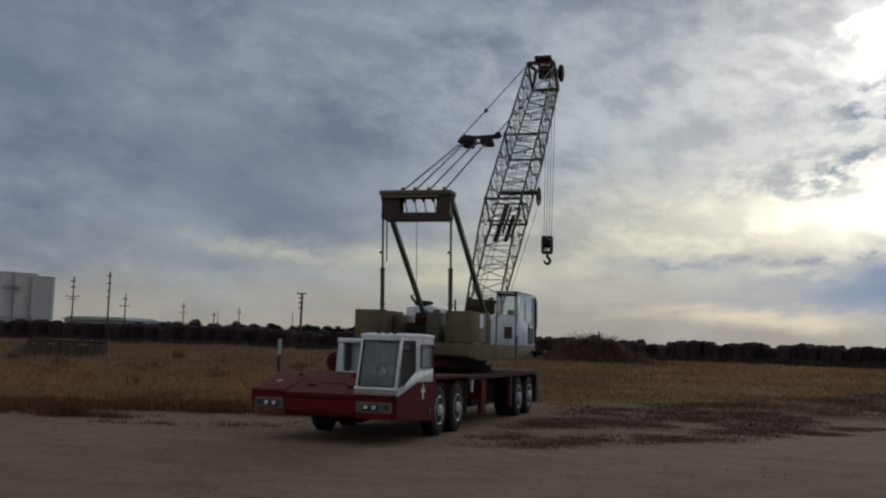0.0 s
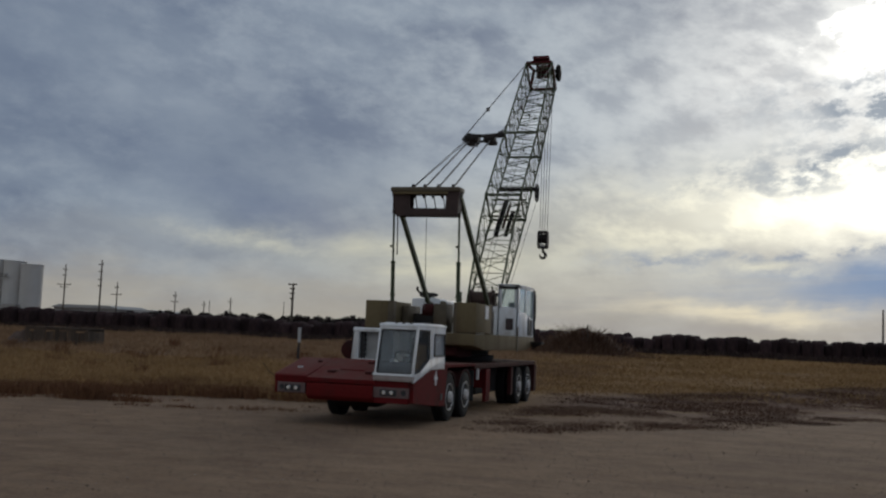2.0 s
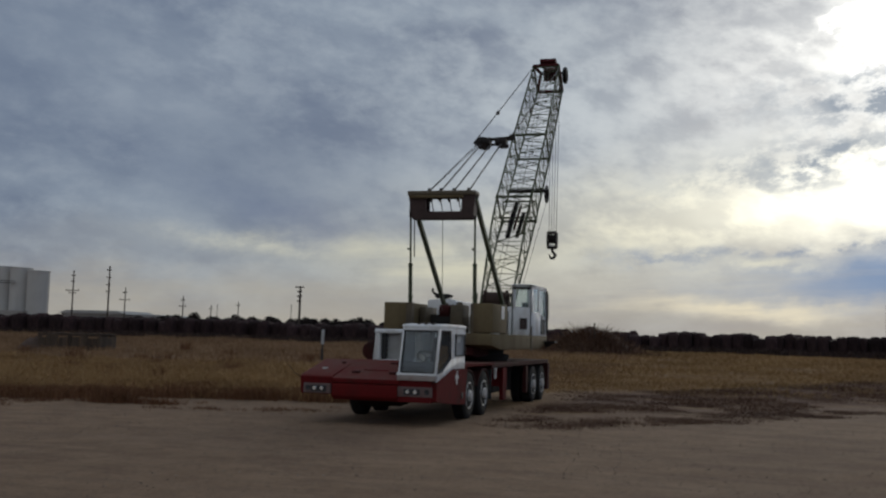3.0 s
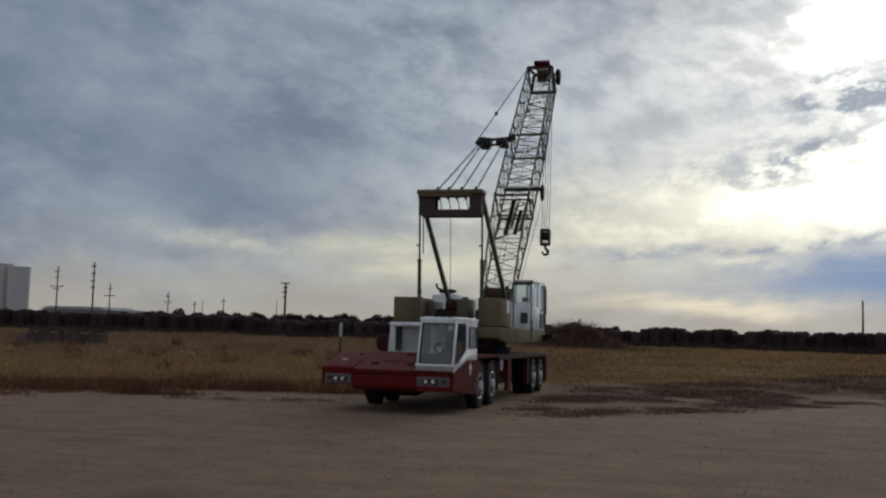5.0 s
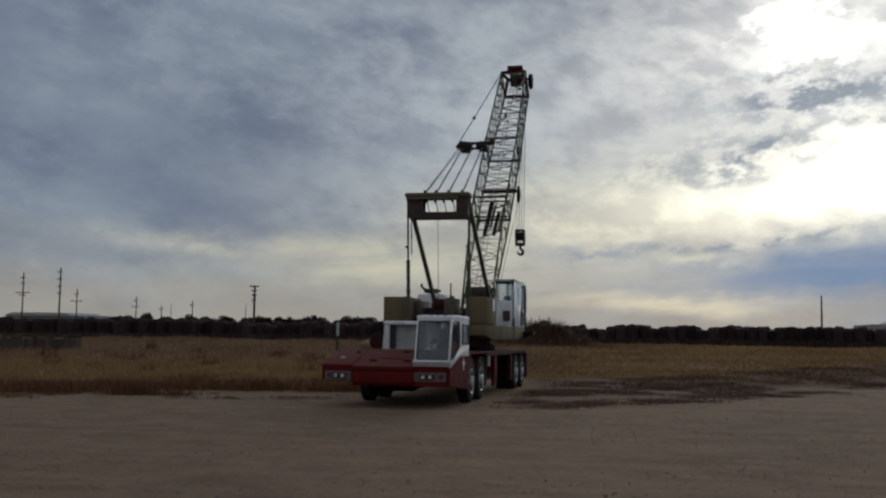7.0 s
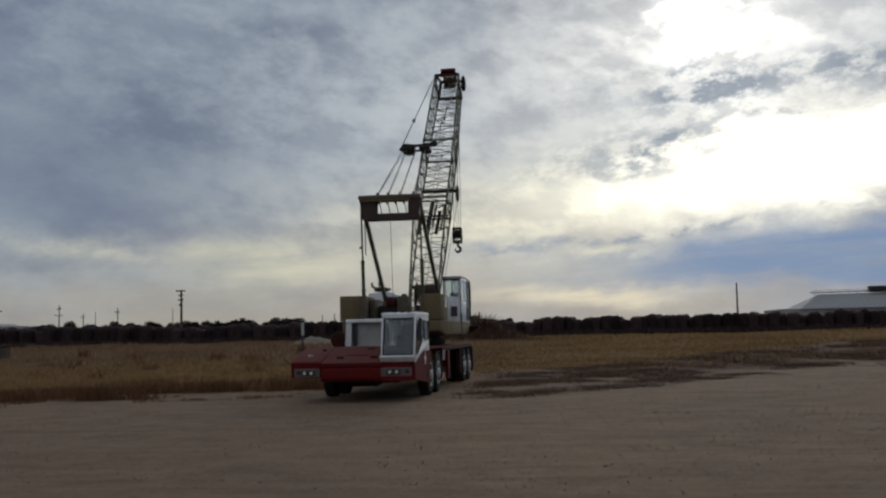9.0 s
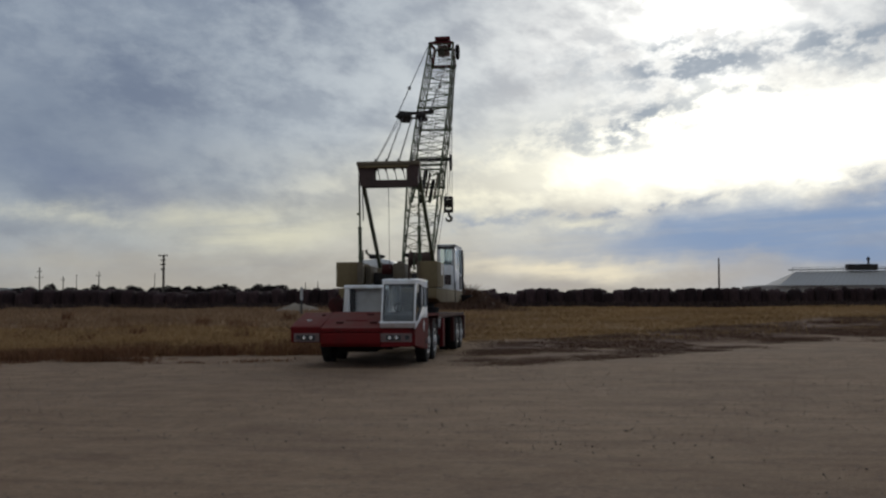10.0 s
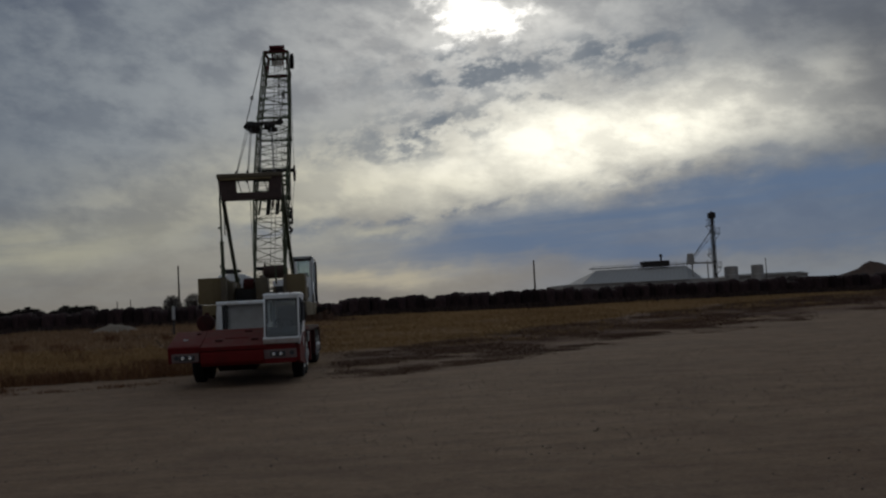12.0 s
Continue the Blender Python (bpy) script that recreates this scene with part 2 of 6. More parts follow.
RUST = material("rusty_steel", (0.055, 0.032, 0.024), 0.85, 0.1, 18, 0.35, 0.3, (0.05, 0.03, 0.022), 0.6, 2.5)
HEAD_RED = material("boom_head_red", (0.075, 0.013, 0.015), 0.75, 0, 14, 0.3, 0.1, (0.035, 0.018, 0.015), 0.6, 3.0, spec=0.15)
ROPE = material("wire_rope", (0.09, 0.085, 0.08), 0.6, 0.5, 40, 0.3, 0.2)
RUBBER = material("tyre_rubber", (0.014, 0.0135, 0.013), 0.9, 0, 30, 0.3, 0.2, (0.035, 0.029, 0.024), 0.4, 4.0, spec=0.3)
RIM = material("dusty_silver_rim", (0.62, 0.61, 0.59), 0.45, 0.3, 12, 0.2, 0.1, (0.16, 0.13, 0.10), 0.75, 6.0)
PANEL_GREY = material("grey_lamp_panel", (0.125, 0.088, 0.083), 0.6, 0.1, 12, 0.2, 0.08, (0.10, 0.035, 0.03), 0.5, 4.0)
CHROME = material("lamp_reflector", (0.62, 0.63, 0.65), 0.2, 1.0, 10, 0.03, 0.0, stain_amount=0.1)
LAMP_LENS = glass_material("lamp_lens", (0.95, 0.96, 1.0), 0.08)
BLACK = material("black_rubber_trim", (0.02, 0.02, 0.021), 0.6, 0, 20, 0.2, 0.05)
GLASS = glass_material("cab_glass", (0.66, 0.73, 0.77))
GLASS_BLUE = glass_material("tinted_cab_glass", (0.62, 0.74, 0.76), clear=0.9)
GLASS_DARK = glass_material("dusky_door_glass", (0.40, 0.44, 0.46), clear=0.93)
# opaque grey: the sky's reflection is put into the pane's colour
PALE_PANE = material("sky_reflection_pane", (0.36, 0.385, 0.40), 0.25, 0, 10, 0.08, 0.0, (0.30, 0.31, 0.31), 0.4, 2.0)
SEAT = material("dark_vinyl", (0.05, 0.05, 0.055), 0.6, 0, 20, 0.2, 0.1)
GREY_INNER = material("grey_inner_panel", (0.40, 0.40, 0.39), 0.65, 0, 10, 0.1, 0.05, (0.26, 0.24, 0.21), 0.5, 2.0)
WOOD = material("weathered_wood", (0.07, 0.048, 0.033), 0.9, 0, 20, 0.3, 0.3, (0.04, 0.03, 0.024), 0.6, 3.0, vary=0.35)
POLE_WOOD = material("creosoted_pole_wood", (0.085, 0.068, 0.052), 0.9, 0, 20, 0.3, 0.2, vary=0.15)
BALE = material("dark_weathered_bale", (0.031, 0.0185, 0.019), 0.95, 0, 9, 0.45, 0.6, (0.072, 0.042, 0.037), 0.5, 3.0, vary=0.5, spec=0.15)
CONCRETE = material("pale_concrete", (0.50, 0.485, 0.46), 0.85, 0, 1.0, 0.08, 0.1, (0.28, 0.27, 0.26), 0.5, 0.25, (1, 1, 0.2))
METAL_ROOF = material("pale_metal_roof", (0.36, 0.355, 0.345), 0.75, 0.0, 3, 0.08, 0.05, (0.36, 0.34, 0.31), 0.4, 0.3)
METAL_WALL = material("dull_metal_wall", (0.30, 0.285, 0.27), 0.6, 0.2, 3, 0.1, 0.05, (0.2, 0.18, 0.16), 0.4, 0.4)
GRAVEL = material("pale_gravel", (0.22, 0.18, 0.135), 0.95, 0, 30, 0.3, 0.6, (0.20, 0.17, 0.13), 0.5, 2.0)
EARTH = material("dark_brushy_earth", (0.085, 0.052, 0.038), 0.95, 0, 4, 0.4, 0.8, (0.06, 0.05, 0.04), 0.6, 1.0)
BARK = material("bare_branch_bark", (0.07, 0.056, 0.046), 0.9, 0, 10, 0.3, 0.2)


def grass_material(name, a, b, c):
    """Dry stalks: each clump takes its own tone between three colours."""
    m = bpy.data.materials.new(name)
    m.use_nodes = True
    nt = m.node_tree
    p = nt.nodes["Principled BSDF"]
    N, L = nt.nodes.new, nt.links.new
    g = N("ShaderNodeNewGeometry")
    r = N("ShaderNodeValToRGB")
    e = r.color_ramp.elements
    e[0].color, e[1].color = (*a, 1), (*c, 1)
    k = e.new(0.5)
    k.color = (*b, 1)
    L(g.outputs["Random Per Island"], r.inputs[0])
    mp = N("ShaderNodeMapping")
    mp.inputs["Scale"].default_value = (0.16, 0.34, 0.3)
    L(g.outputs["Position"], mp.inputs[0])
    n = N("ShaderNodeTexNoise")
    n.inputs["Scale"].default_value, n.inputs["Detail"].default_value, n.inputs["Roughness"].default_value = 1.0, 5, 0.6
    L(mp.outputs[0], n.inputs["Vector"])
    k2 = N("ShaderNodeMapRange")
    k2.inputs[1].default_value, k2.inputs[2].default_value, k2.inputs[3].default_value, k2.inputs[4].default_value = 0.38, 0.62, 0.0, 0.6
    L(n.outputs[0], k2.inputs[0])
    mx = N("ShaderNodeMix")
    mx.data_type = "RGBA"
    L(k2.outputs[0], mx.inputs[0])
    L(r.outputs[0], mx.inputs[6])
    mx.inputs[7].default_value = (*[v * 0.72 for v in a], 1)
    L(mx.outputs[2], p.inputs["Base Color"])
    p.inputs["Roughness"].default_value = 0.9
    p.inputs["Specular IOR Level"].default_value = 0.2
    return m


STRAW = grass_material("dry_grass", (0.29, 0.172, 0.076), (0.385, 0.242, 0.108), (0.47, 0.315, 0.15))
STRAW_DULL = grass_material("short_dull_grass", (0.235, 0.14, 0.078), (0.30, 0.187, 0.104), (0.365, 0.24, 0.138))
WEED_PALE = grass_material("faded_weeds", (0.115, 0.062, 0.042), (0.155, 0.088, 0.056), (0.20, 0.124, 0.078))
WEED = grass_material("brown_weeds", (0.135, 0.060, 0.031), (0.19, 0.092, 0.046), (0.255, 0.138, 0.066))
SCRUB = grass_material("dull_scrub", (0.03, 0.019, 0.018), (0.048, 0.03, 0.026), (0.08, 0.05, 0.037))
DUSKY = grass_material("dark_scrub", (0.022, 0.017, 0.016), (0.034, 0.026, 0.022), (0.052, 0.04, 0.032))


# where the dirt lot ends and the field begins, from west to east
EDGE = ((-60.0, 1.4), (-12.0, 2.4), (-4.5, 7.6), (-1.0, 7.6), (2.5, 5.0), (7.5, 11.5), (14.0, 19.0), (30.0, 32.5), (75.0, 60.0))


def ground_material():
    """Pale rolled dirt in front, brown field soil behind a ragged edge, wheel ruts across the lot."""
    m = bpy.data.materials.new("lot_and_field")
    m.use_nodes = True
    nt = m.node_tree
    p = nt.nodes["Principled BSDF"]
    N, L = nt.nodes.new, nt.links.new

    def math_(op, a, b=0.0, clamp=False):
        n = N("ShaderNodeMath")
        n.operation, n.use_clamp = op, clamp
        for s, v in ((n.inputs[0], a), (n.inputs[1], b)):
            if isinstance(v, (int, float)):
                s.default_value = v
            else:
                L(v, s)
        return n.outputs[0]

    def fnoise(scale, detail, stretch=(1, 1, 1), rough=0.6, turn=0.0):
        mp = N("ShaderNodeMapping")
        mp.inputs["Scale"].default_value = stretch
        mp.inputs["Rotation"].default_value = (0, 0, turn)
        L(co, mp.inputs[0])
        n = N("ShaderNodeTexNoise")
        n.inputs["Scale"].default_value, n.inputs["Detail"].default_value, n.inputs["Roughness"].default_value = scale, detail, rough
        L(mp.outputs[0], n.inputs["Vector"])
        return n.outputs[0]

    def ramp(f, lo, hi):
        r = N("ShaderNodeMapRange")
        r.interpolation_type = "SMOOTHSTEP"
        r.inputs[1].default_value, r.inputs[2].default_value = lo, hi
        L(f, r.inputs[0])
        return r.outputs[0]

    def mix(f, a, b):
        n = N("ShaderNodeMix")
        n.data_type = "RGBA"
        if isinstance(f, float):
            n.inputs[0].default_value = f
        else:
            L(f, n.inputs[0])
        for sock, c in ((n.inputs[6], a), (n.inputs[7], b)):
            if isinstance(c, tuple):
                sock.default_value = (*c, 1)
            else:
                L(c, sock)
        return n.outputs[2]

    co = N("ShaderNodeTexCoord").outputs["Object"]
    sep = N("ShaderNodeSeparateXYZ")
    L(co, sep.inputs[0])
    x, y = sep.outputs[0], sep.outputs[1]
    edge = EDGE[0][1]
    for (x0, y0), (x1, y1) in zip(EDGE, EDGE[1:]):
        m_ = N("ShaderNodeMapRange")
        L(x, m_.inputs[0])
        m_.inputs[1].default_value, m_.inputs[2].default_value, m_.inputs[3].default_value, m_.inputs[4].default_value = x0, x1, 0.0, y1 - y0
        edge = math_("ADD", edge, m_.outputs[0])
    d = math_("SUBTRACT", y, edge)
    rag = math_("MULTIPLY", math_("SUBTRACT", fnoise(0.35, 6), 0.5), 5.0)
    field = ramp(math_("ADD", d, rag), -0.6, 1.6)
    fine = fnoise(14, 9, rough=0.75)
    grit = fnoise(55, 6, rough=0.7)
    mid = fnoise(1.1, 7)
    large = fnoise(0.16, 5)
    rut = fnoise(2.2, 9, (0.16, 1, 1), 0.72, radians(-6))
    rut2 = fnoise(0.8, 6, (0.09, 1, 1), 0.6, radians(9))
    dirt = mix(ramp(mid, 0.3, 0.7), (0.205, 0.130, 0.081), (0.275, 0.186, 0.118))
    dirt = mix(math_("MULTIPLY", ramp(rut, 0.48, 0.62), 0.42), dirt, (0.135, 0.082, 0.055))
    dirt = mix(math_("MULTIPLY", ramp(rut2, 0.5, 0.68), 0.35), dirt, (0.285, 0.20, 0.135))
    dirt = mix(math_("MULTIPLY", ramp(large, 0.45, 0.65), 0.35), dirt, (0.145, 0.092, 0.062))
    clod = fnoise(4.5, 8, rough=0.75)
    dirt = mix(math_("MULTIPLY", ramp(clod, 0.54, 0.66), 0.35), dirt, (0.31, 0.22, 0.15))
    dirt = mix(math_("MULTIPLY", ramp(clod, 0.46, 0.34), 0.4), dirt, (0.085, 0.062, 0.048))
    dirt = mix(math_("MULTIPLY", ramp(fine, 0.54, 0.66), 0.55), dirt, (0.325, 0.245, 0.175))
    dirt = mix(math_("MULTIPLY", ramp(fine, 0.46, 0.34), 0.55), dirt, (0.06, 0.047, 0.038))
    dirt = mix(math_("MULTIPLY", ramp(grit, 0.54, 0.72), 0.55), dirt, (0.33, 0.25, 0.18))
    dirt = mix(math_("MULTIPLY", ramp(grit, 0.46, 0.30), 0.6), dirt, (0.05, 0.038, 0.03))
    soil = mix(ramp(mid, 0.35, 0.65), (0.19, 0.113, 0.057), (0.275, 0.172, 0.086))
    soil = mix(math_("MULTIPLY", ramp(fnoise(0.22, 6, (0.35, 1, 1)), 0.46, 0.62), 0.55), soil, (0.115, 0.07, 0.042))
    base = mix(field, dirt, soil)
    # dead weed litter in ragged reddish brown patches along the edge of the lot
    near = math_("MULTIPLY", ramp(math_("ADD", d, rag), -4.5, 3.0), ramp(math_("SUBTRACT", d, rag), 19.0, 10.0))
    side = ramp(x, 0.5, 3.5)
    blots = math_("ADD", math_("MULTIPLY", fnoise(0.42, 8, (0.55, 1, 1), 0.68), 0.75), math_("MULTIPLY", fine, 0.25))
    patch = ramp(math_("ADD", blots, math_("MULTIPLY", ramp(d, 0.0, 5.0), 0.06)), 0.455, 0.535)
    base = mix(math_("MULTIPLY", math_("MULTIPLY", patch, near), math_("MULTIPLY", side, 0.92)), base, (0.105, 0.058, 0.042))
    # trodden earth with scraps of dead weed just short of the western grass
    west = math_("MULTIPLY", ramp(math_("ADD", d, rag), -2.6, -0.4), ramp(x, -0.5, -3.0))
    L(mix(math_("MULTIPLY", math_("MULTIPLY", ramp(blots, 0.50, 0.56), west), 0.75), base, (0.09, 0.05, 0.034)), p.inputs["Base Color"])
    p.inputs["Roughness"].default_value = 0.95
    p.inputs["Specular IOR Level"].default_value = 0.15
    bp = N("ShaderNodeBump")
    bp.inputs["Strength"].default_value, bp.inputs["Distance"].default_value = 0.6, 0.04
    L(math_("ADD", math_("ADD", math_("MULTIPLY", fine, 0.6), math_("MULTIPLY", grit, 0.35)), math_("ADD", math_("MULTIPLY", rut, 0.7), mid)), bp.inputs["Height"])
    L(bp.outputs[0], p.inputs["Normal"])
    return m


GROUND = ground_material()

# ---- mesh helpers ----


def mesh_of(bm, name, smooth=None):
    bmesh.ops.recalc_face_normals(bm, faces=bm.faces)
    me = bpy.data.meshes.new(name)
    if smooth:
        for f in bm.faces:
            f.smooth = True
        for e in bm.edges:
            e.smooth = len(e.link_faces) == 2 and e.calc_face_angle(0) < radians(smooth)
    bm.to_mesh(me)
    bm.free()
    return me


def part(name, bm, mat, parent, label="", smooth=None):
    me = mesh_of(bm, name, smooth)
    me.materials.append(mat)
    ob = new(name, me)
    if parent:
        ob.parent = parent
    if label:
        ob["label"] = label
    return ob


def thing(name, loc, label, category, group="", kind=""):
    ob = new(name)
    ob.empty_display_size = 0.2
    ob.location = loc
    return tagged(ob, label, category, group, kind)


def box(bm, x0, x1, y0, y1, z0, z1, bevel=0.0):
    t = bmesh.new()
    bmesh.ops.create_cube(t, size=1)
    for v in t.verts:
        v.co = Vector(((x0 + x1) / 2 + v.co.x * (x1 - x0), (y0 + y1) / 2 + v.co.y * (y1 - y0), (z0 + z1) / 2 + v.co.z * (z1 - z0)))
    if bevel:
        bmesh.ops.bevel(t, geom=t.edges[:], offset=bevel, segments=2, affect="EDGES", profile=0.5)
    join(bm, t)
    return bm


def join(bm, t):
    me = bpy.data.meshes.new("tmp")
    t.to_mesh(me)
    t.free()
    bm.from_mesh(me)
    bpy.data.meshes.remove(me)


def prism(bm, pts, axis, a, b, bevel=0.0):
    """A polygon in the plane across the axis, drawn out from a to b. axis x: points (y, z); axis y: (x, z); axis z: (x, y)."""
    t = bmesh.new()

    def at(p, s):
        return (s, p[0], p[1]) if axis == "x" else (p[0], s, p[1]) if axis == "y" else (p[0], p[1], s)

    lo = [t.verts.new(at(p, a)) for p in pts]
    hi = [t.verts.new(at(p, b)) for p in pts]
    t.faces.new(lo[::-1])
    t.faces.new(hi)
    for i in range(len(pts)):
        t.faces.new((lo[i], lo[(i + 1) % len(pts)], hi[(i + 1) % len(pts)], hi[i]))
    bmesh.ops.recalc_face_normals(t, faces=t.faces)
    if bevel:
        bmesh.ops.bevel(t, geom=t.edges[:], offset=bevel, segments=2, affect="EDGES", profile=0.5)
    join(bm, t)
    return bm


def tube(bm, p, q, r, r2=None, seg=8):
    p, q = Vector(p), Vector(q)
    d = q - p
    t = bmesh.new()
    bmesh.ops.create_cone(t, cap_ends=True, segments=seg, radius1=r, radius2=r if r2 is None else r2, depth=d.length)
    bmesh.ops.transform(t, matrix=Matrix.Translation((p + q) / 2) @ d.to_track_quat("Z", "Y").to_matrix().to_4x4(), verts=t.verts)
    join(bm, t)
    return bm


def beam(bm, p, q, w, h, up=(0, 0, 1), bevel=0.0):
    """A rectangular bar from p to q, w wide and h high."""
    p, q = Vector(p), Vector(q)
    d = (q - p).normalized()
    s = d.cross(Vector(up)).normalized()
    u = s.cross(d)
    t = bmesh.new()
    bmesh.ops.create_cube(t, size=1)
    m = Matrix.Translation((p + q) / 2) @ Matrix((s, d, u)).transposed().to_4x4()
    for v in t.verts:
        v.co = Vector((v.co.x * w, v.co.y * (q - p).length, v.co.z * h))
    if bevel:
        bmesh.ops.bevel(t, geom=t.edges[:], offset=bevel, segments=1, affect="EDGES")
    bmesh.ops.transform(t, matrix=m, verts=t.verts)
    join(bm, t)
    return bm


def lathe(bm, profile, centre, axis="x", seg=28):
    """Turns (along, radius) points round an axis through centre."""
    c = Vector(centre)
    rings = []
    for a, r in profile:
        ring = []
        for i in range(seg):
            w = 2 * math.pi * i / seg
            u, v = r * math.cos(w), r * math.sin(w)
            o = (a, u, v) if axis == "x" else (u, a, v) if axis == "y" else (u, v, a)
            ring.append(bm.verts.new(c + Vector(o)))
        rings.append(ring)
    for r0, r1 in zip(rings, rings[1:]):
        for i in range(seg):
            bm.faces.new((r0[i], r0[(i + 1) % seg], r1[(i + 1) % seg], r1[i]))
    for ring in (rings[0], rings[-1]):
        bm.faces.new(ring)
    return bm


def strand(bm, pts, r, seg=6):
    for p, q in zip(pts, pts[1:]):
        tube(bm, p, q, r, seg=seg)
    return bm


def B():
    return bmesh.new()


# ---- ground ----


def lot_edge(x):
    return float(np.interp(x, [p[0] for p in EDGE], [p[1] for p in EDGE]))


ROW_Y = 62.0


def field_z(y):
    """The field rises gently to the low bank that carries the storage row."""
    t = min(1.0, max(0.0, (y - 16.0) / 42.0))
    return 1.22 * t * t * (3 - 2 * t)


def build_ground():
    xs = sorted({round(v, 2) for v in [i * 1.0 for i in range(-45, 46)]} | {s * d for s in (-1, 1) for d in (55, 70, 90, 120, 170, 250, 400, 700, 1400, 2500)})
    ys = sorted({i * 1.0 for i in range(-30, 62)} | {-2500, -1200, -600, -300, -150, -90, -60, -42, 64, 67, 70, 74, 78, 82, 95, 115, 150, 200, 300, 500, 900, 1600, 2500})
    bm = B()
    grid = []
    for yv in ys:
        row = []
        for xv in xs:
            far = min(1.0, max(0.0, (60 - math.hypot(xv, yv)) / 20))
            calm = min(1.0, max(0.0, (max(abs(xv) - 2.0, max(-1.0 - yv, yv - 14.0))) / 3))
            zv = field_z(yv) + 0.05 * far * calm * noise.noise(Vector((xv * 0.3, yv * 0.3, 0)))
            row.append(bm.verts.new((xv, yv, zv)))
        grid.append(row)
    for a, b in zip(grid, grid[1:]):
        for i in range(len(xs) - 1):
            bm.faces.new((a[i], a[i + 1], b[i + 1], b[i]))
    me = mesh_of(bm, "ground", 60)
    me.materials.append(GROUND)
    tagged(new("ground", me), "pale rolled dirt lot running into a brown dry field", "ground", kind="structure")


build_ground()

# ---- the truck crane ----
crane = thing("truck_crane", (0, 0, 0), "old red white and tan lattice boom truck crane parked on dirt", "truck crane")


def shared(name, me, parent, m, label=""):
    ob = new(name, me)
    ob.parent = parent
    ob.matrix_basis = m
    if label:
        ob["label"] = label
    return ob


def with_mat(me, mat):
    me.materials.append(mat)
    return me


def carrier_body():
    # middle bumper, standing proud of the two lamp boxes
    bm = B()
    prism(bm, [(-0.08, 0.60), (-0.08, 0.85), (0.0, 0.87), (0.35, 0.88), (0.35, 0.52), (0.0, 0.52)], "x", -0.80, 0.66, 0.015)
    part("front_bumper", bm, RED_BRIGHT, crane, "broad bright red front bumper", 40)
    # hood plates rising backwards
    bm = B()
    prism(bm, [(-0.06, 0.88), (-0.07, 0.97), (-0.03, 0.985), (1.42, 1.355), (1.42, 1.27), (0.1, 0.89)], "x", -0.80, 0.70, 0.008)
    beam(bm, (-0.3, 0.55, 1.14), (0.25, 0.55, 1.14), 0.03, 0.02)
    hood = part("hood", bm, RED, crane, "faded red sloping hood plate")
    bm = B()
    beam(bm, (0.12, 1.1, 1.28), (0.30, 1.1, 1.28), 0.04, 0.05)
    part("hood_latch", bm, RED_DARK, hood, "grimy hood latch")
    bm = B()
    prism(bm, [(0.03, 0.62), (-0.01, 0.93), (-0.03, 0.99), (0.04, 1.03), (1.42, 1.345), (1.42, 0.62)], "x", -1.56, -0.805, 0.02)
    fender = part("fender", bm, RED, crane, "red front fender with a dented worn top", 40)
    bm = B()
    tube(bm, (-1.22, 0.55, 1.12), (-1.22, 0.55, 1.17), 0.07, 0.06, 12)
    part("filler_cap", bm, GREY_INNER, fender, "pale filler cap")
    bm = B()
    tube(bm, (-0.98, 1.05, 1.24), (-0.98, 1.05, 1.29), 0.05, 0.05, 10)
    part("lifting_lug", bm, RED_DARK, fender)
    # lamp panels
    for x0, x1, lamp_x, hole_x in ((-1.47, -0.84, -1.13, -1.36), (0.66, 1.42, 0.97, 1.31)):
        bm = B()
        box(bm, x0, x1, -0.035, 0.0, 0.635, 0.845, 0.008)
        panel = part("lamp_panel", bm, PANEL_GREY, crane, "dull grey metal headlamp panel")
        bm = B()
        box(bm, lamp_x - 0.17, lamp_x + 0.19, -0.050, -0.03, 0.675, 0.80, 0.01)
        part("lamp_bezel", bm, BLACK, panel)
        for dx in (-0.083, 0.083):
            bm = B()
            lathe(bm, [(-0.058, 0.008), (-0.062, 0.025), (-0.060, 0.040), (-0.05, 0.047)], (lamp_x + dx, 0, 0.738), "y", 20)
            part("headlamp", bm, CHROME, panel, "round sealed beam headlamp", 40)
        bm = B()
        lathe(bm, [(-0.036, 0.05), (-0.044, 0.055), (-0.044, 0.04), (-0.03, 0.0)], (hole_x, 0, 0.745), "y", 18)
        part("signal_lamp", bm, BLACK, panel, "dark round signal lamp")
    # driver side front and flank
    bm = B()
    prism(bm, [(-0.02, 0.52), (-0.02, 0.97), (0.0, 1.02), (0.9, 1.10), (0.9, 0.52)], "x", 0.665, 1.40, 0.015)
    prism(bm, [(0.02, 0.93), (0.35, 1.03), (1.16, 1.27), (2.44, 1.31), (2.50, 1.10), (2.42, 0.80), (2.40, 0.38), (1.8, 0.40), (0.3, 0.52), (0.02, 0.56)], "x", 1.38, 1.50, 0.012)
    prism(bm, [(2.40, 1.22), (2.40, 1.31), (5.3, 1.28), (5.3, 1.22)], "x", 0.75, 1.46, 0.01)
    part("side_panel", bm, RED, crane, "red cab flank panel")
    bm = B()
    prism(bm, [(1.55, 0.86), (1.63, 0.86), (1.64, 1.0), (1.72, 0.98), (1.72, 1.04), (1.64, 1.07), (1.64, 1.11), (1.54, 1.11), (1.54, 1.07), (1.46, 1.05), (1.46, 0.99), (1.54, 1.0)], "x", 1.50, 1.506)
    prism(bm, [(1.55, 1.14), (1.59, 1.12), (1.63, 1.14), (1.59, 1.18)], "x", 1.50, 1.506)
    part("emblem", bm, WHITE, crane, "small white painted emblem on the flank")
    bm = B()
    box(bm, 1.50, 1.515, 1.98, 2.12, 0.52, 0.66, 0.004)
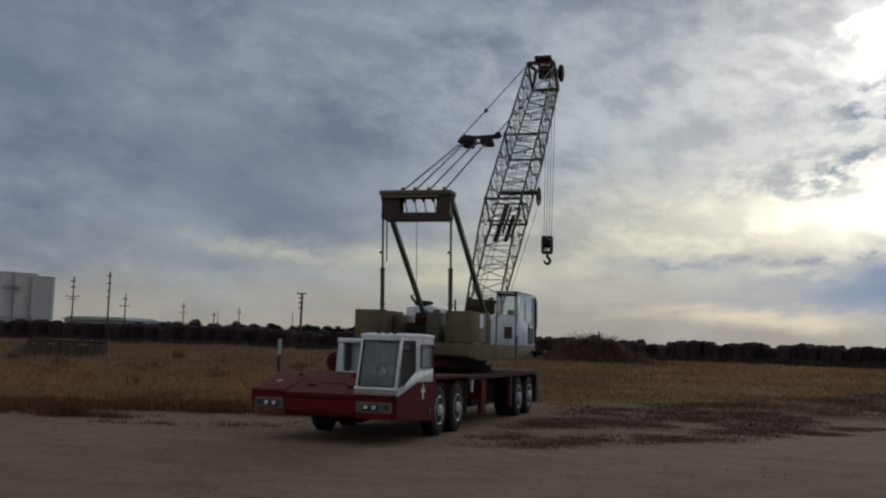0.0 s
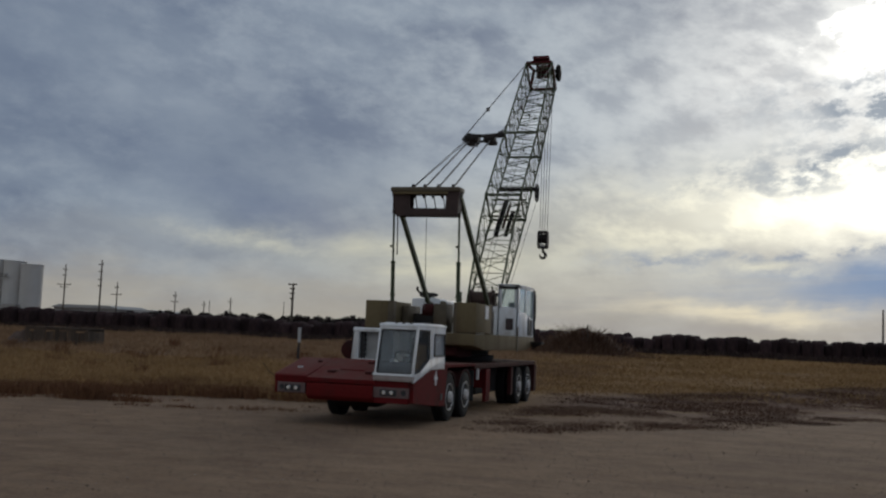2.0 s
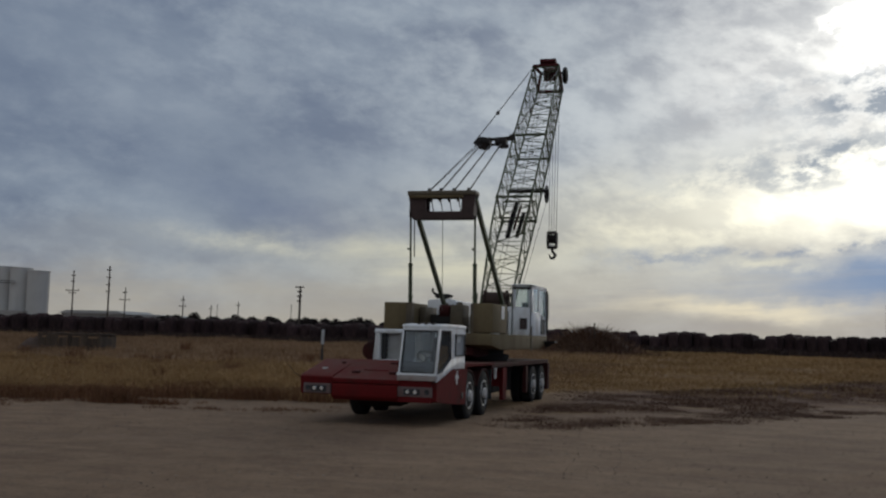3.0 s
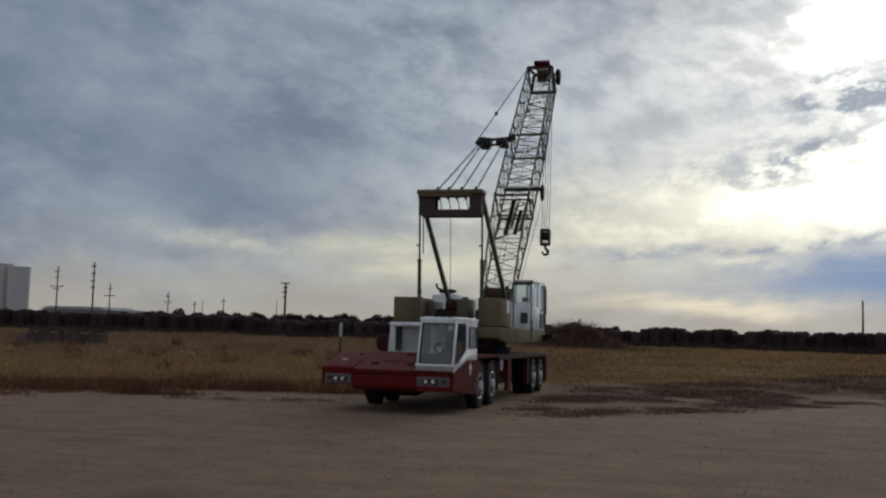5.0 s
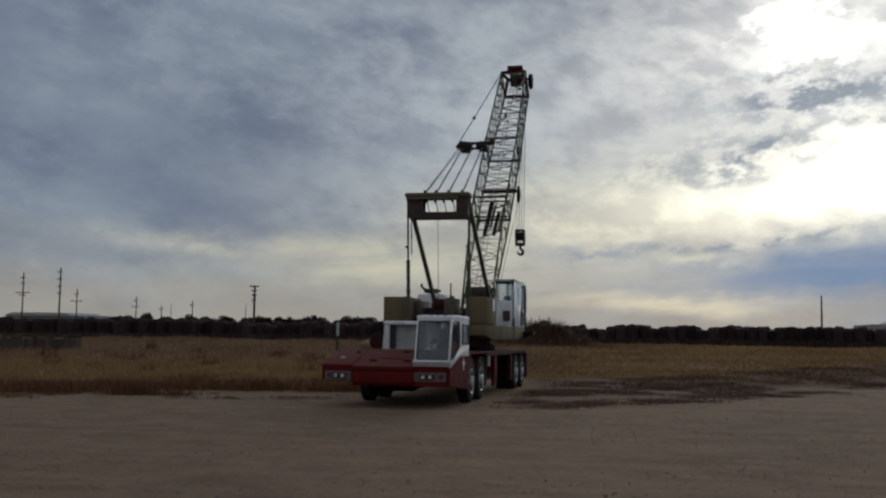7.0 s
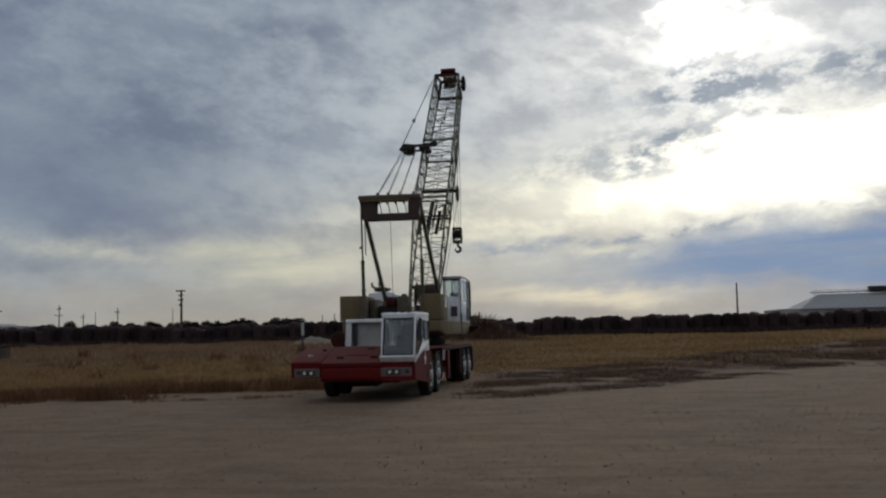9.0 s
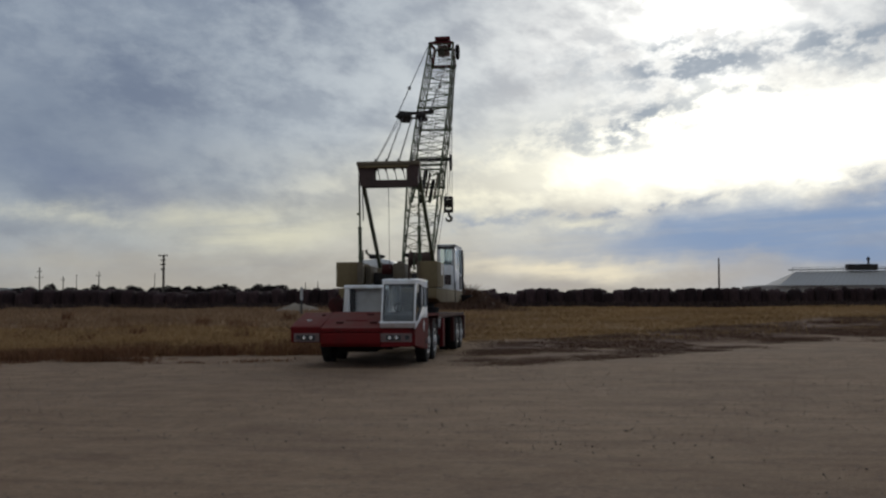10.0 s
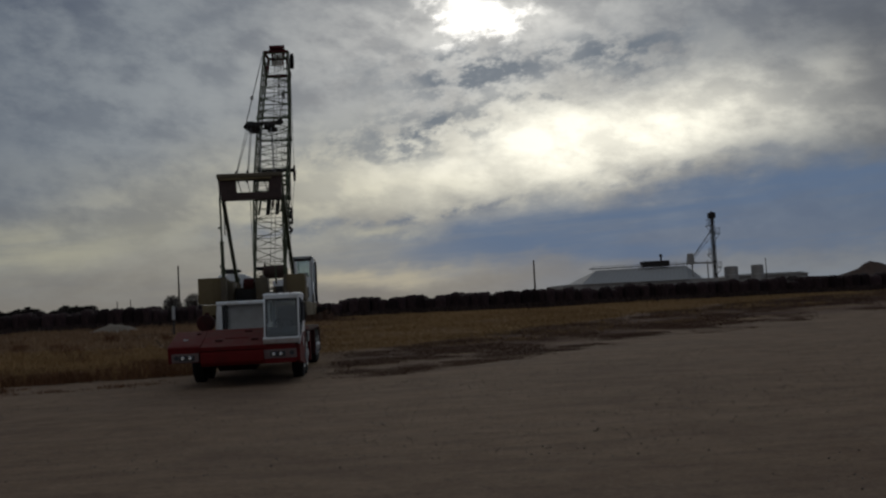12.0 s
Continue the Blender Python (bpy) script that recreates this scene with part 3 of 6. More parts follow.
    part("vent_cover", bm, BLACK, crane)
    # frame, deck and lockers
    bm = B()
    for s in (-1, 1):
        box(bm, s * 0.42 - 0.08, s * 0.42 + 0.08, 0.3, 13.3, 0.62, 1.12, 0.01)
    for yv in (0.6, 2.0, 5.4, 7.2, 9.6, 13.1):
        box(bm, -0.4, 0.4, yv, yv + 0.16, 0.68, 1.05)
    part("chassis_frame", bm, RED_DARK, crane, "dirty red chassis frame rails")
    bm = B()
    box(bm, -1.42, 1.42, 5.30, 13.25, 1.14, 1.26, 0.015)
    box(bm, -1.42, 0.70, 2.95, 5.30, 1.14, 1.25, 0.015)
    part("carrier_deck", bm, RED_DARK, crane, "flat dark red carrier deck with worn edges")
    for s in (-1, 1):
        # locker and tank widened towards the centre so the gap below stays dark
        bm = B()
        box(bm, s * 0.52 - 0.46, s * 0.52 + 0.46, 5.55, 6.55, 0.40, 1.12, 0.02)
        part("locker", bm, UNDER, crane, "near black side locker filling the space under the deck")
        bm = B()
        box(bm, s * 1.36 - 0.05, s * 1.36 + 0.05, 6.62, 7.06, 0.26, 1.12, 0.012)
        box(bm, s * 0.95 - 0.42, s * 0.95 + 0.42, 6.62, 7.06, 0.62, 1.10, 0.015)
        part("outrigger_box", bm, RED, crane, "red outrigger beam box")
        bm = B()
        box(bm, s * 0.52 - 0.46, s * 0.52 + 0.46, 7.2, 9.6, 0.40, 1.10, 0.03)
        part("tank", bm, UNDER, crane, "near black tank filling the space under the deck")
        bm = B()
        box(bm, s * 1.36 - 0.06, s * 1.36 + 0.06, 9.66, 9.9, 0.32, 1.12, 0.012)
        part("outrigger_leg", bm, RED_DARK, crane)
        bm = B()
        box(bm, s * 1.15 - 0.3, s * 1.15 + 0.3, 13.0, 13.35, 0.30, 1.14, 0.015)
        part("rear_outrigger", bm, RED_DARK, crane, "red rear outrigger housing")
        bm = B()
        box(bm, s * 1.2 - 0.22, s * 1.2 + 0.22, 5.22, 5.25, 0.35, 1.12, 0.003)
        part("mudflap", bm, BLACK, crane, "black rubber mudflap")
        bm = B()
        box(bm, s * 1.41 - 0.03, s * 1.41 + 0.03, 5.62, 5.70, 0.86, 1.14, 0.006)
        part("bracket", bm, WHITE, crane, "small white painted bracket")
        for yv in (3.04, 4.46):
            bm = B()
            prism(bm, [(yv + 0.66 * math.cos(a), 0.54 + 0.62 * math.sin(a)) for a in [radians(20 + 14 * i) for i in range(11)]] + [(yv + 0.62 * math.cos(a), 0.54 + 0.58 * math.sin(a)) for a in [radians(160 - 14 * i) for i in range(11)]], "x", s * 1.05 - 0.36, s * 1.05 + 0.36)
            part("wheel_arch", bm, RED_DARK, crane)
    for yv in (3.04, 4.46, 10.78, 12.15):
        bm = B()
        tube(bm, (-1.2, yv, 0.54), (1.2, yv, 0.54), 0.09, seg=12)
        lathe(bm, [(-0.3, 0.08), (-0.15, 0.2), (0.15, 0.2), (0.3, 0.08)], (0, yv, 0.54), "x", 16)
        part("axle", bm, STEEL_DARK, crane, "greasy dark axle")
        for s in (-1, 1):
            bm = B()
            prism(bm, [(yv - 0.6, 0.80), (yv - 0.2, 0.70), (yv + 0.2, 0.70), (yv + 0.6, 0.80), (yv + 0.6, 0.72), (yv + 0.2, 0.60), (yv - 0.2, 0.60), (yv - 0.6, 0.72)], "x", s * 0.62 - 0.06, s * 0.62 + 0.06)
            part("leaf_spring", bm, STEEL_DARK, crane)
    # bulk added under the nose so the open space beneath goes dark
    bm = B()
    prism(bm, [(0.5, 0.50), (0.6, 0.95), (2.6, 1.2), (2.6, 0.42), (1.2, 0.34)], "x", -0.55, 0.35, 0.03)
    part("engine_sump", bm, UNDER, crane, "near black bulk added to darken the space under the nose")
    # black boxes added on both sides for the same darkening
    for xa, xb in ((-1.5, -0.85), (0.72, 1.38)):
        bm = prism(B(), [(0.3, 0.62), (0.3, 0.9), (2.4, 1.2), (2.4, 0.62)], "x", xa, xb, 0.01)
        part("inner_fender", bm, BLACK, crane, "black box added to darken the space behind the bumper")
    bm = B()
    tube(bm, (0, 5.0, 0.75), (0, 10.6, 0.6), 0.09, seg=10)
    part("drive_shaft", bm, STEEL_DARK, crane)


def wheel_meshes():
    bm = B()
    w = 0.145
    prof = [(-w, 0.30), (-w, 0.36), (-w - 0.012, 0.45), (-w + 0.02, 0.525), (-w + 0.05, 0.545), (w - 0.05, 0.545), (w - 0.02, 0.525), (w + 0.012, 0.45), (w, 0.36), (w, 0.30)]
    lathe(bm, prof, (0, 0, 0), "x", 40)
    for i in range(40):
        a = 2 * math.pi * (i + 0.5) / 40
        for s in (-1, 1):
            t = B()
            box(t, s * 0.07 - 0.055, s * 0.07 + 0.055, -0.025, 0.025, 0.54, 0.556)
            bmesh.ops.rotate(t, cent=(0, 0, 0), matrix=Matrix.Rotation(a + s * 0.04, 3, "X"), verts=t.verts)
            join(bm, t)
    tyre = with_mat(mesh_of(bm, "tyre", 35), RUBBER)
    bm = B()
    lathe(bm, [(0.06, 0.30), (0.15, 0.312), (0.157, 0.302), (0.145, 0.285), (0.11, 0.272), (0.095, 0.24), (0.085, 0.19), (0.095, 0.15), (0.15, 0.13), (0.185, 0.115), (0.20, 0.07), (0.20, 0.01)], (0, 0, 0), "x", 32)
    for i in range(10):
        a = 2 * math.pi * i / 10
        tube(bm, (0.08, 0.168 * math.cos(a), 0.168 * math.sin(a)), (0.135, 0.168 * math.cos(a), 0.168 * math.sin(a)), 0.019, seg=6)
    rim = with_mat(mesh_of(bm, "rim", 35), RIM)
    bm = lathe(B(), [(0.070, 0.026), (0.092, 0.024)], (0, 0, 0), "x", 10)
    holes = with_mat(mesh_of(bm, "hand_hole"), BLACK)
    return tyre, rim, holes


def wheels():
    tyre, rim, holes = wheel_meshes()
    for yv, dual in ((3.04, False), (4.46, False), (10.78, True), (12.15, True)):
        for s in (1, -1):
            m = Matrix.Translation((s * 1.27, yv, 0.55)) @ (Matrix.Identity(4) if s > 0 else Matrix.Rotation(math.pi, 4, "Z"))
            wh = shared("wheel", rim, crane, m, "dusty silver disc wheel")
            if dual:
                for dx in (0, -0.33):
                    shared("tyre", tyre, wh, Matrix.Translation((dx, 0, 0)), "worn black tyre")
            else:
                shared("tyre", tyre, wh, Matrix.Identity(4), "worn black tyre")
            for i in range(10):
                a = 2 * math.pi * (i + 0.5) / 10
                shared("hand_hole", holes, wh, Matrix.Translation((0.012, 0.225 * math.cos(a), 0.225 * math.sin(a))))


def driver_cab():
    x0, x1 = 0.68, 1.51
    cab = part("driver_cab", box(B(), x0, x1, 2.18, 2.22, 1.2, 1.45), WHITE, crane, "white one-man driver cab with rounded edges")

    def wall(name, pts, xa=x0, xb=x1, bevel=0.008):
        part(name, prism(B(), pts, "x", xa, xb, bevel), WHITE, cab, smooth=40)

    wall("nose_sill", [(-0.10, 1.085), (-0.105, 1.10), (-0.08, 1.135), (0.15, 1.135), (0.15, 1.085)], x0 - 0.03, x1, 0.008)
    part("nose_panel", prism(B(), [(-0.075, 0.975), (-0.095, 1.082), (0.15, 1.082), (0.15, 0.975)], "x", x0 - 0.02, x1 - 0.01, 0.01), WHITE_GRIMY, cab, "grimy greyish panel under the windshield", 40)
    wall("header", [(0.13, 2.03), (0.15, 2.12), (0.28, 2.12), (0.26, 2.03)], x0 + 0.045, x1 - 0.045)
    wall("roof", [(0.12, 2.10), (0.15, 2.145), (0.6, 2.175), (1.9, 2.175), (2.24, 2.15), (2.24, 2.10)], x0 - 0.01, x1 + 0.01, 0.008)
    for xa, xb in ((x0, x0 + 0.04), (x1 - 0.04, x1)):
        wall("windshield_post", [(-0.10, 1.12), (0.01, 1.12), (0.27, 2.10), (0.15, 2.10)], xa, xb, 0.012)
        wall("flank", [(0.0, 0.95), (0.10, 1.13), (0.32, 1.15), (1.02, 1.42), (2.22, 1.46), (2.22, 1.20), (1.16, 1.20)], xa, xb)
        # door post, rear post and window surround in one pressing
        t = prism(B(), [(1.02, 1.42), (1.34, 1.43), (1.34, 2.10), (0.96, 2.10)], "x", xa, xb)
        prism(t, [(2.12, 1.45), (2.22, 1.45), (2.22, 2.10), (2.12, 2.10)], "x", xa, xb)
        prism(t, [(1.34, 1.96), (2.12, 1.96), (2.12, 2.10), (1.34, 2.10)], "x", xa, xb)
        prism(t, [(1.34, 1.43), (2.12, 1.45), (2.12, 1.49), (1.34, 1.49)], "x", xa, xb)
        prism(t, [(0.27, 2.03), (0.965, 2.03), (0.96, 2.10), (0.27, 2.10)], "x", xa, xb)
        bmesh.ops.remove_doubles(t, verts=t.verts, dist=0.002)
        part("side_wall", t, WHITE, cab)
    for args in ((x0, x0 + 0.12, 2.18, 2.22, 1.45, 2.10), (x1 - 0.12, x1, 2.18, 2.22, 1.45, 2.10), (x0 + 0.12, x1 - 0.12, 2.18, 2.22, 2.02, 2.10)):
        part("rear_wall", box(B(), *args), WHITE, cab)
    bm = B()
    prism(bm, [(-0.050, 1.15), (-0.042, 1.15), (0.192, 2.04), (0.184, 2.04)], "x", x0 + 0.035, x1 - 0.035)
    part("windshield", bm, GLASS, cab, "dusty windshield").visible_shadow = False
    bm = B()
    for xa, xb in ((x0 + 0.036, x0 + 0.068), (x1 - 0.068, x1 - 0.036)):
        prism(bm, [(-0.085, 1.15), (-0.035, 1.15), (0.20, 2.04), (0.15, 2.04)], "x", xa, xb, 0.006)
    for za, zb, ya in ((1.13, 1.165, -0.085), (2.0, 2.04, 0.140)):
        prism(bm, [(ya, za), (ya + 0.05, za), (ya + 0.06, zb), (ya + 0.01, zb)], "x", x0 + 0.068, x1 - 0.068, 0.004)
    part("windshield_gasket", bm, BLACK, cab, "black rubber gasket", 40)
    bm = B()
    strand(bm, [(1.08, -0.11, 1.14), (1.04, -0.10, 1.22), (1.12, 0.02, 1.62)], 0.008)
    part("wiper", bm, BLACK, cab)
    for xm in (x0 + 0.018, x1 - 0.026):
        bm = B()
        prism(bm, [(0.06, 1.17), (0.34, 1.17), (1.0, 1.43), (0.95, 2.03), (0.26, 2.03)], "x", xm, xm + 0.008)
        part("side_window", bm, GLASS_DARK, cab, "dusky door window").visible_shadow = False
        bm = B()
        prism(bm, [(1.34, 1.49), (2.12, 1.49), (2.12, 1.96), (1.34, 1.96)], "x", xm, xm + 0.008)
        part("rear_side_window", bm, PALE_PANE, cab, "opaque pane with the sky's reflection put into its colour").visible_shadow = False
    bm = B()
    for a, b in (((1.34, 1.49), (2.12, 1.49)), ((2.12, 1.49), (2.12, 1.96)), ((2.12, 1.96), (1.34, 1.96)), ((1.34, 1.96), (1.34, 1.49)), ((0.02, 1.14), (0.34, 1.17)), ((0.34, 1.17), (1.0, 1.43)), ((1.0, 1.43), (0.95, 2.03)), ((0.95, 2.03), (0.27, 2.03))):
        beam(bm, (x1 + 0.002, *a), (x1 + 0.002, *b), 0.03, 0.02)
    part("window_gasket", bm, BLACK, cab)
    bm = B()
    box(bm, x0 + 0.12, x1 - 0.12, 2.19, 2.2, 1.45, 2.02)
    part("rear_window", bm, GLASS, cab).visible_shadow = False
    for i in range(3):
        bm = B()
        box(bm, 0.98 + i * 0.16, 1.03 + i * 0.16, 0.20, 0.30, 2.14, 2.19, 0.012)
        part("clearance_lamp", bm, RUST, cab, "small amber roof marker lamp")
    bm = B()
    strand(bm, [(1.50, 0.30, 1.95), (1.66, 0.26, 1.97), (1.67, 0.26, 1.55), (1.50, 0.28, 1.45)], 0.010)
    part("mirror_arm", bm, STEEL_DARK, cab)
    # rear sash on the driver side
    q = 0.0
    p0, p1 = Vector((x1 + 0.015, 1.34, 0)), Vector((x1 + 0.015 + 0.76 * math.sin(q), 1.34 + 0.76 * math.cos(q), 0))
    bm = B()
    zu, zl = Vector((0, 0, 1.95)), Vector((0, 0, 1.50))
    for s, e in ((p0 + zl, p1 + zl), (p1 + zl, p1 + zu), (p1 + zu, p0 + zu), (p0 + zu, p0 + zl)):
        beam(bm, s, e, 0.022, 0.03, (1, 0, 0))
    sash = part("window_sash", bm, BLACK, cab, "black framed rear side sash")
    # inside
    bm = B()
    prism(bm, [(0.02, 1.0), (0.02, 1.28), (0.10, 1.36), (0.32, 1.36), (0.38, 1.0)], "x", x0 + 0.05, x1 - 0.05, 0.02)
    part("dashboard", bm, SEAT, cab)
    bm = B()
    c, tilt = Vector((1.12, 0.52, 1.46)), radians(-35)
    ring = [c + Matrix.Rotation(tilt, 3, "X") @ Vector((0.21 * math.cos(a), 0.21 * math.sin(a), 0)) for a in [2 * math.pi * i / 28 for i in range(29)]]
    strand(bm, ring, 0.014)
    for i in (0, 9, 19):
        tube(bm, ring[i], c, 0.010)
    tube(bm, c, (1.12, 0.25, 1.1), 0.03)
    part("steering_wheel", bm, BLACK, cab, "thin black steering wheel")
    bm = B()
    box(bm, 0.86, 1.36, 1.1, 1.6, 1.2, 1.34, 0.04)
    prism(bm, [(1.55, 1.3), (1.68, 1.3), (1.82, 1.86), (1.72, 1.88)], "x", 0.88, 1.34, 0.03)
    part("seat", bm, SEAT, cab, "dark vinyl driver seat", 40)
    bm = B()
    box(bm, x0 + 0.04, x1 - 0.04, 0.2, 2.18, 1.0, 1.04)
    part("cab_floor", bm, SEAT, cab)


def engine_cover():
    bm = B()
    prism(bm, [(-0.76, 1.25), (-0.70, 2.02), (-0.58, 2.02), (-0.58, 1.25)], "y", 2.30, 3.1, 0.01)
    box(bm, 0.60, 0.67, 2.30, 3.1, 1.25, 2.03, 0.01)
    prism(bm, [(2.27, 1.96), (2.27, 2.03), (2.34, 2.055), (3.15, 2.055), (3.15, 2.0), (2.36, 1.99), (2.34, 1.96)], "x", -0.72, 0.67, 0.008)
    box(bm, -0.58, 0.60, 2.30, 2.36, 1.25, 1.345, 0.006)
    cover = part("engine_cover", bm, WHITE, crane, "white sheet metal engine cover frame", 40)
    bm = B()
    box(bm, -0.58, 0.60, 2.47, 2.50, 1.30, 2.0)
    for i in range(7):
        box(bm, -0.40, 0.58, 2.462, 2.472, 1.40 + i * 0.085, 1.408 + i * 0.085)
    part("grille_panel", bm, GREY_INNER, cover, "recessed grey panel")
    bm = B()
    box(bm, -0.57, -0.47, 2.37, 2.46, 1.34, 1.97, 0.005)
    for i in range(5):
        box(bm, -0.47, -0.44, 2.37, 2.45, 1.42 + i * 0.11, 1.47 + i * 0.11)
    part("hinge_strip", bm, BLACK, cover)
    bm = B()
    lathe(bm, [(-0.22, 0.08), (-0.20, 0.20), (-0.16, 0.225), (0.16, 0.225), (0.20, 0.20), (0.22, 0.08)], (-1.15, 3.4, 1.52), "y", 24)
    prism(bm, [(3.25, 1.24), (3.55, 1.24), (3.50, 1.40), (3.30, 1.40)], "x", -1.24, -1.06)
    tube(bm, (-1.12, 3.4, 1.70), (-1.12, 3.4, 1.80), 0.06, seg=12)
    part("air_cleaner", bm, RED_DARK, crane, "dark red air cleaner canister", 40)
    bm = B()
    tube(bm, (-1.62, 1.30, 1.30), (-1.62, 1.30, 1.66), 0.022, seg=8)
    tube(bm, (-1.68, 1.36, 1.30), (-1.68, 1.36, 1.55), 0.008, seg=6)
    post = part("marker_post", bm, BLACK, crane, "thin black marker post")
    bm = B()
    tube(bm, (-1.62, 1.30, 1.66), (-1.62, 1.30, 1.99), 0.036, seg=10)
    part("reflector_tube", bm, GREY_INNER, post, "pale tube on the post")
    bm = B()
    strand(bm, [(-1.55, 0.02, 0.95), (-1.68, -0.05, 1.05), (-1.80, -0.08, 1.22)], 0.007)
    part("feeler_wire", bm, STEEL_DARK, crane)


carrier_body()
wheels()
driver_cab()
engine_cover()
SX = -0.10


def upper_works():
    bm = B()
    lathe(bm, [(1.26, 1.05), (1.34, 1.10), (1.44, 1.10), (1.46, 0.95), (1.56, 0.95), (1.60, 1.15)], (SX, 9.0, 0), "z", 48)
    part("slew_ring", bm, STEEL_DARK, crane, "greasy dark slew ring", 40)
    bm = B()
    prism(bm, [(5.3, 1.72), (5.3, 2.02), (13.1, 2.02), (13.1, 1.80), (11.9, 1.60), (6.4, 1.60)], "x", -1.52, 1.38, 0.02)
    part("upper_deck", bm, TAN, crane, "tan revolving deck frame", 40)
    bm = B()
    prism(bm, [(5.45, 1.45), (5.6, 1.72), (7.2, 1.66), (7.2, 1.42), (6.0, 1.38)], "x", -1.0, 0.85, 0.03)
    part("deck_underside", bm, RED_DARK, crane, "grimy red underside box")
    # right hand tan box
    bm = B()
    box(bm, 0.88, 1.40, 5.30, 6.95, 2.04, 2.80, 0.025)
    rb = part("machinery_box", bm, TAN, crane, "smooth tan machinery box", 40)
    bm = B()
    box(bm, 1.402, 1.41, 6.30, 6.62, 2.42, 2.76)
    part("placard", bm, WHITE, rb, "pale placard")
    # left hand boxes: counterweight side
    bm = B()
    box(bm, -1.66, -0.98, 5.55, 7.35, 2.06, 2.80, 0.025)
    part("counterweight_box", bm, TAN, crane, "square tan counterweight box", 40)
    bm = B()
    box(bm, -0.96, -0.78, 6.5, 7.6, 2.04, 2.72, 0.02)
    for i in range(4):
        box(bm, -0.93, -0.81, 6.48, 6.50, 2.15 + i * 0.12, 2.22 + i * 0.12)
    part("engine_side_box", bm, TAN_DARK, crane, "greasy tan side box", 40)
    # engine hood, rounded white sheet
    bm = B()
    prism(bm, [(-1.58, 2.04), (-1.58, 2.97), (-1.54, 3.02), (-1.14, 3.04), (-0.73, 3.02), (-0.69, 2.97), (-0.69, 2.04)], "y", 9.25, 11.7, 0.02)
    box(bm, -1.30, -0.95, 9.6, 9.9, 3.03, 3.07, 0.01)
    part("engine_hood", bm, WHITE, crane, "boxy off-white engine hood", 40)
    bm = B()
    box(bm, -0.76, -0.16, 6.9, 7.6, 2.04, 2.52, 0.02)
    part("engine_drum", lathe(B(), [(-0.2, 0.06), (-0.17, 0.20), (0.12, 0.20), (0.16, 0.08)], (-0.34, 7.05, 2.60), "x", 22), RED_DARK, crane, "grimy dark red engine drum", 40)
    tube(bm, (-0.14, 7.2, 2.3), (-0.14, 7.2, 2.72), 0.03)
    part("engine_block", bm, STEEL_DARK, crane, "dark greasy engine parts", 40)
    bm = B()
    box(bm, -0.14, 0.22, 6.7, 7.4, 2.04, 2.80, 0.03)
    lathe(bm, [(2.78, 0.09), (2.86, 0.09), (2.88, 0.05)], (0.04, 7.0, 0), "z", 14)
    box(bm, 0.36, 0.62, 6.9, 7.6, 2.04, 2.52, 0.03)
    part("oil_tank", bm, TAN_DARK, crane, "tan oil tank", 40)
    bm = B()
    lathe(bm, [(-0.22, 0.05), (-0.2, 0.16), (0.2, 0.16), (0.22, 0.05)], (0.68, 6.6, 2.35), "x", 18)
    box(bm, 0.45, 0.86, 7.2, 7.9, 2.04, 2.40, 0.02)
    tube(bm, (0.75, 6.4, 2.1), (0.75, 6.4, 2.52), 0.04)
    part("winch_gear", bm, STEEL_DARK, crane, "dark winch machinery", 40)
    # exhaust with upturned tip
    bm = B()
    strand(bm, [(-1.10, 9.5, 2.95), (-1.10, 9.5, 3.12), (-1.30, 9.48, 3.17), (-1.44, 9.46, 3.22), (-1.50, 9.45, 3.30), (-1.47, 9.45, 3.37)], 0.036, 8)
    lathe(bm, [(-0.26, 0.03), (-0.20, 0.075), (0.16, 0.07), (0.30, 0.03)], (-1.16, 9.5, 3.14), "x", 16)
    part("exhaust", bm, STEEL_DARK, crane, "dark exhaust muffler with a bent tip", 40)
    bm = B()
    tube(bm, (0.42, 7.4, 2.6), (0.42, 7.4, 3.16), 0.028)
    part("breather_pipe", bm, GREEN, crane)
    # hoist drum between the boom foot plates
    bm = B()
    lathe(bm, [(-0.36, 0.02), (-0.36, 0.30), (-0.32, 0.30), (-0.32, 0.22)] + [(-0.32 + 0.04 * i, 0.235 if i % 2 else 0.22) for i in range(1, 16)] + [(0.32, 0.22), (0.32, 0.30), (0.36, 0.30), (0.36, 0.02)], (0.11, 11.1, 3.13), "x", 28)
    for xv in (-0.31, 0.48):
        prism(bm, [(10.80, 2.0), (10.96, 3.25), (11.24, 3.25), (11.40, 2.0), (11.28, 2.0), (11.16, 2.9), (11.04, 2.9), (10.92, 2.0)], "x", xv, xv + 0.05)
    part("hoist_drum", bm, RUST, crane, "dark greasy rope drum on side plates", 40)
    bm = B()
    for xv in (-0.72, 0.28):
        prism(bm, [(11.6, 2.0), (12.1, 2.45), (12.6, 2.45), (12.9, 2.0)], "x", xv - 0.05, xv + 0.05, 0.01)
    part("boom_foot_bracket", bm, TAN_DARK, crane)


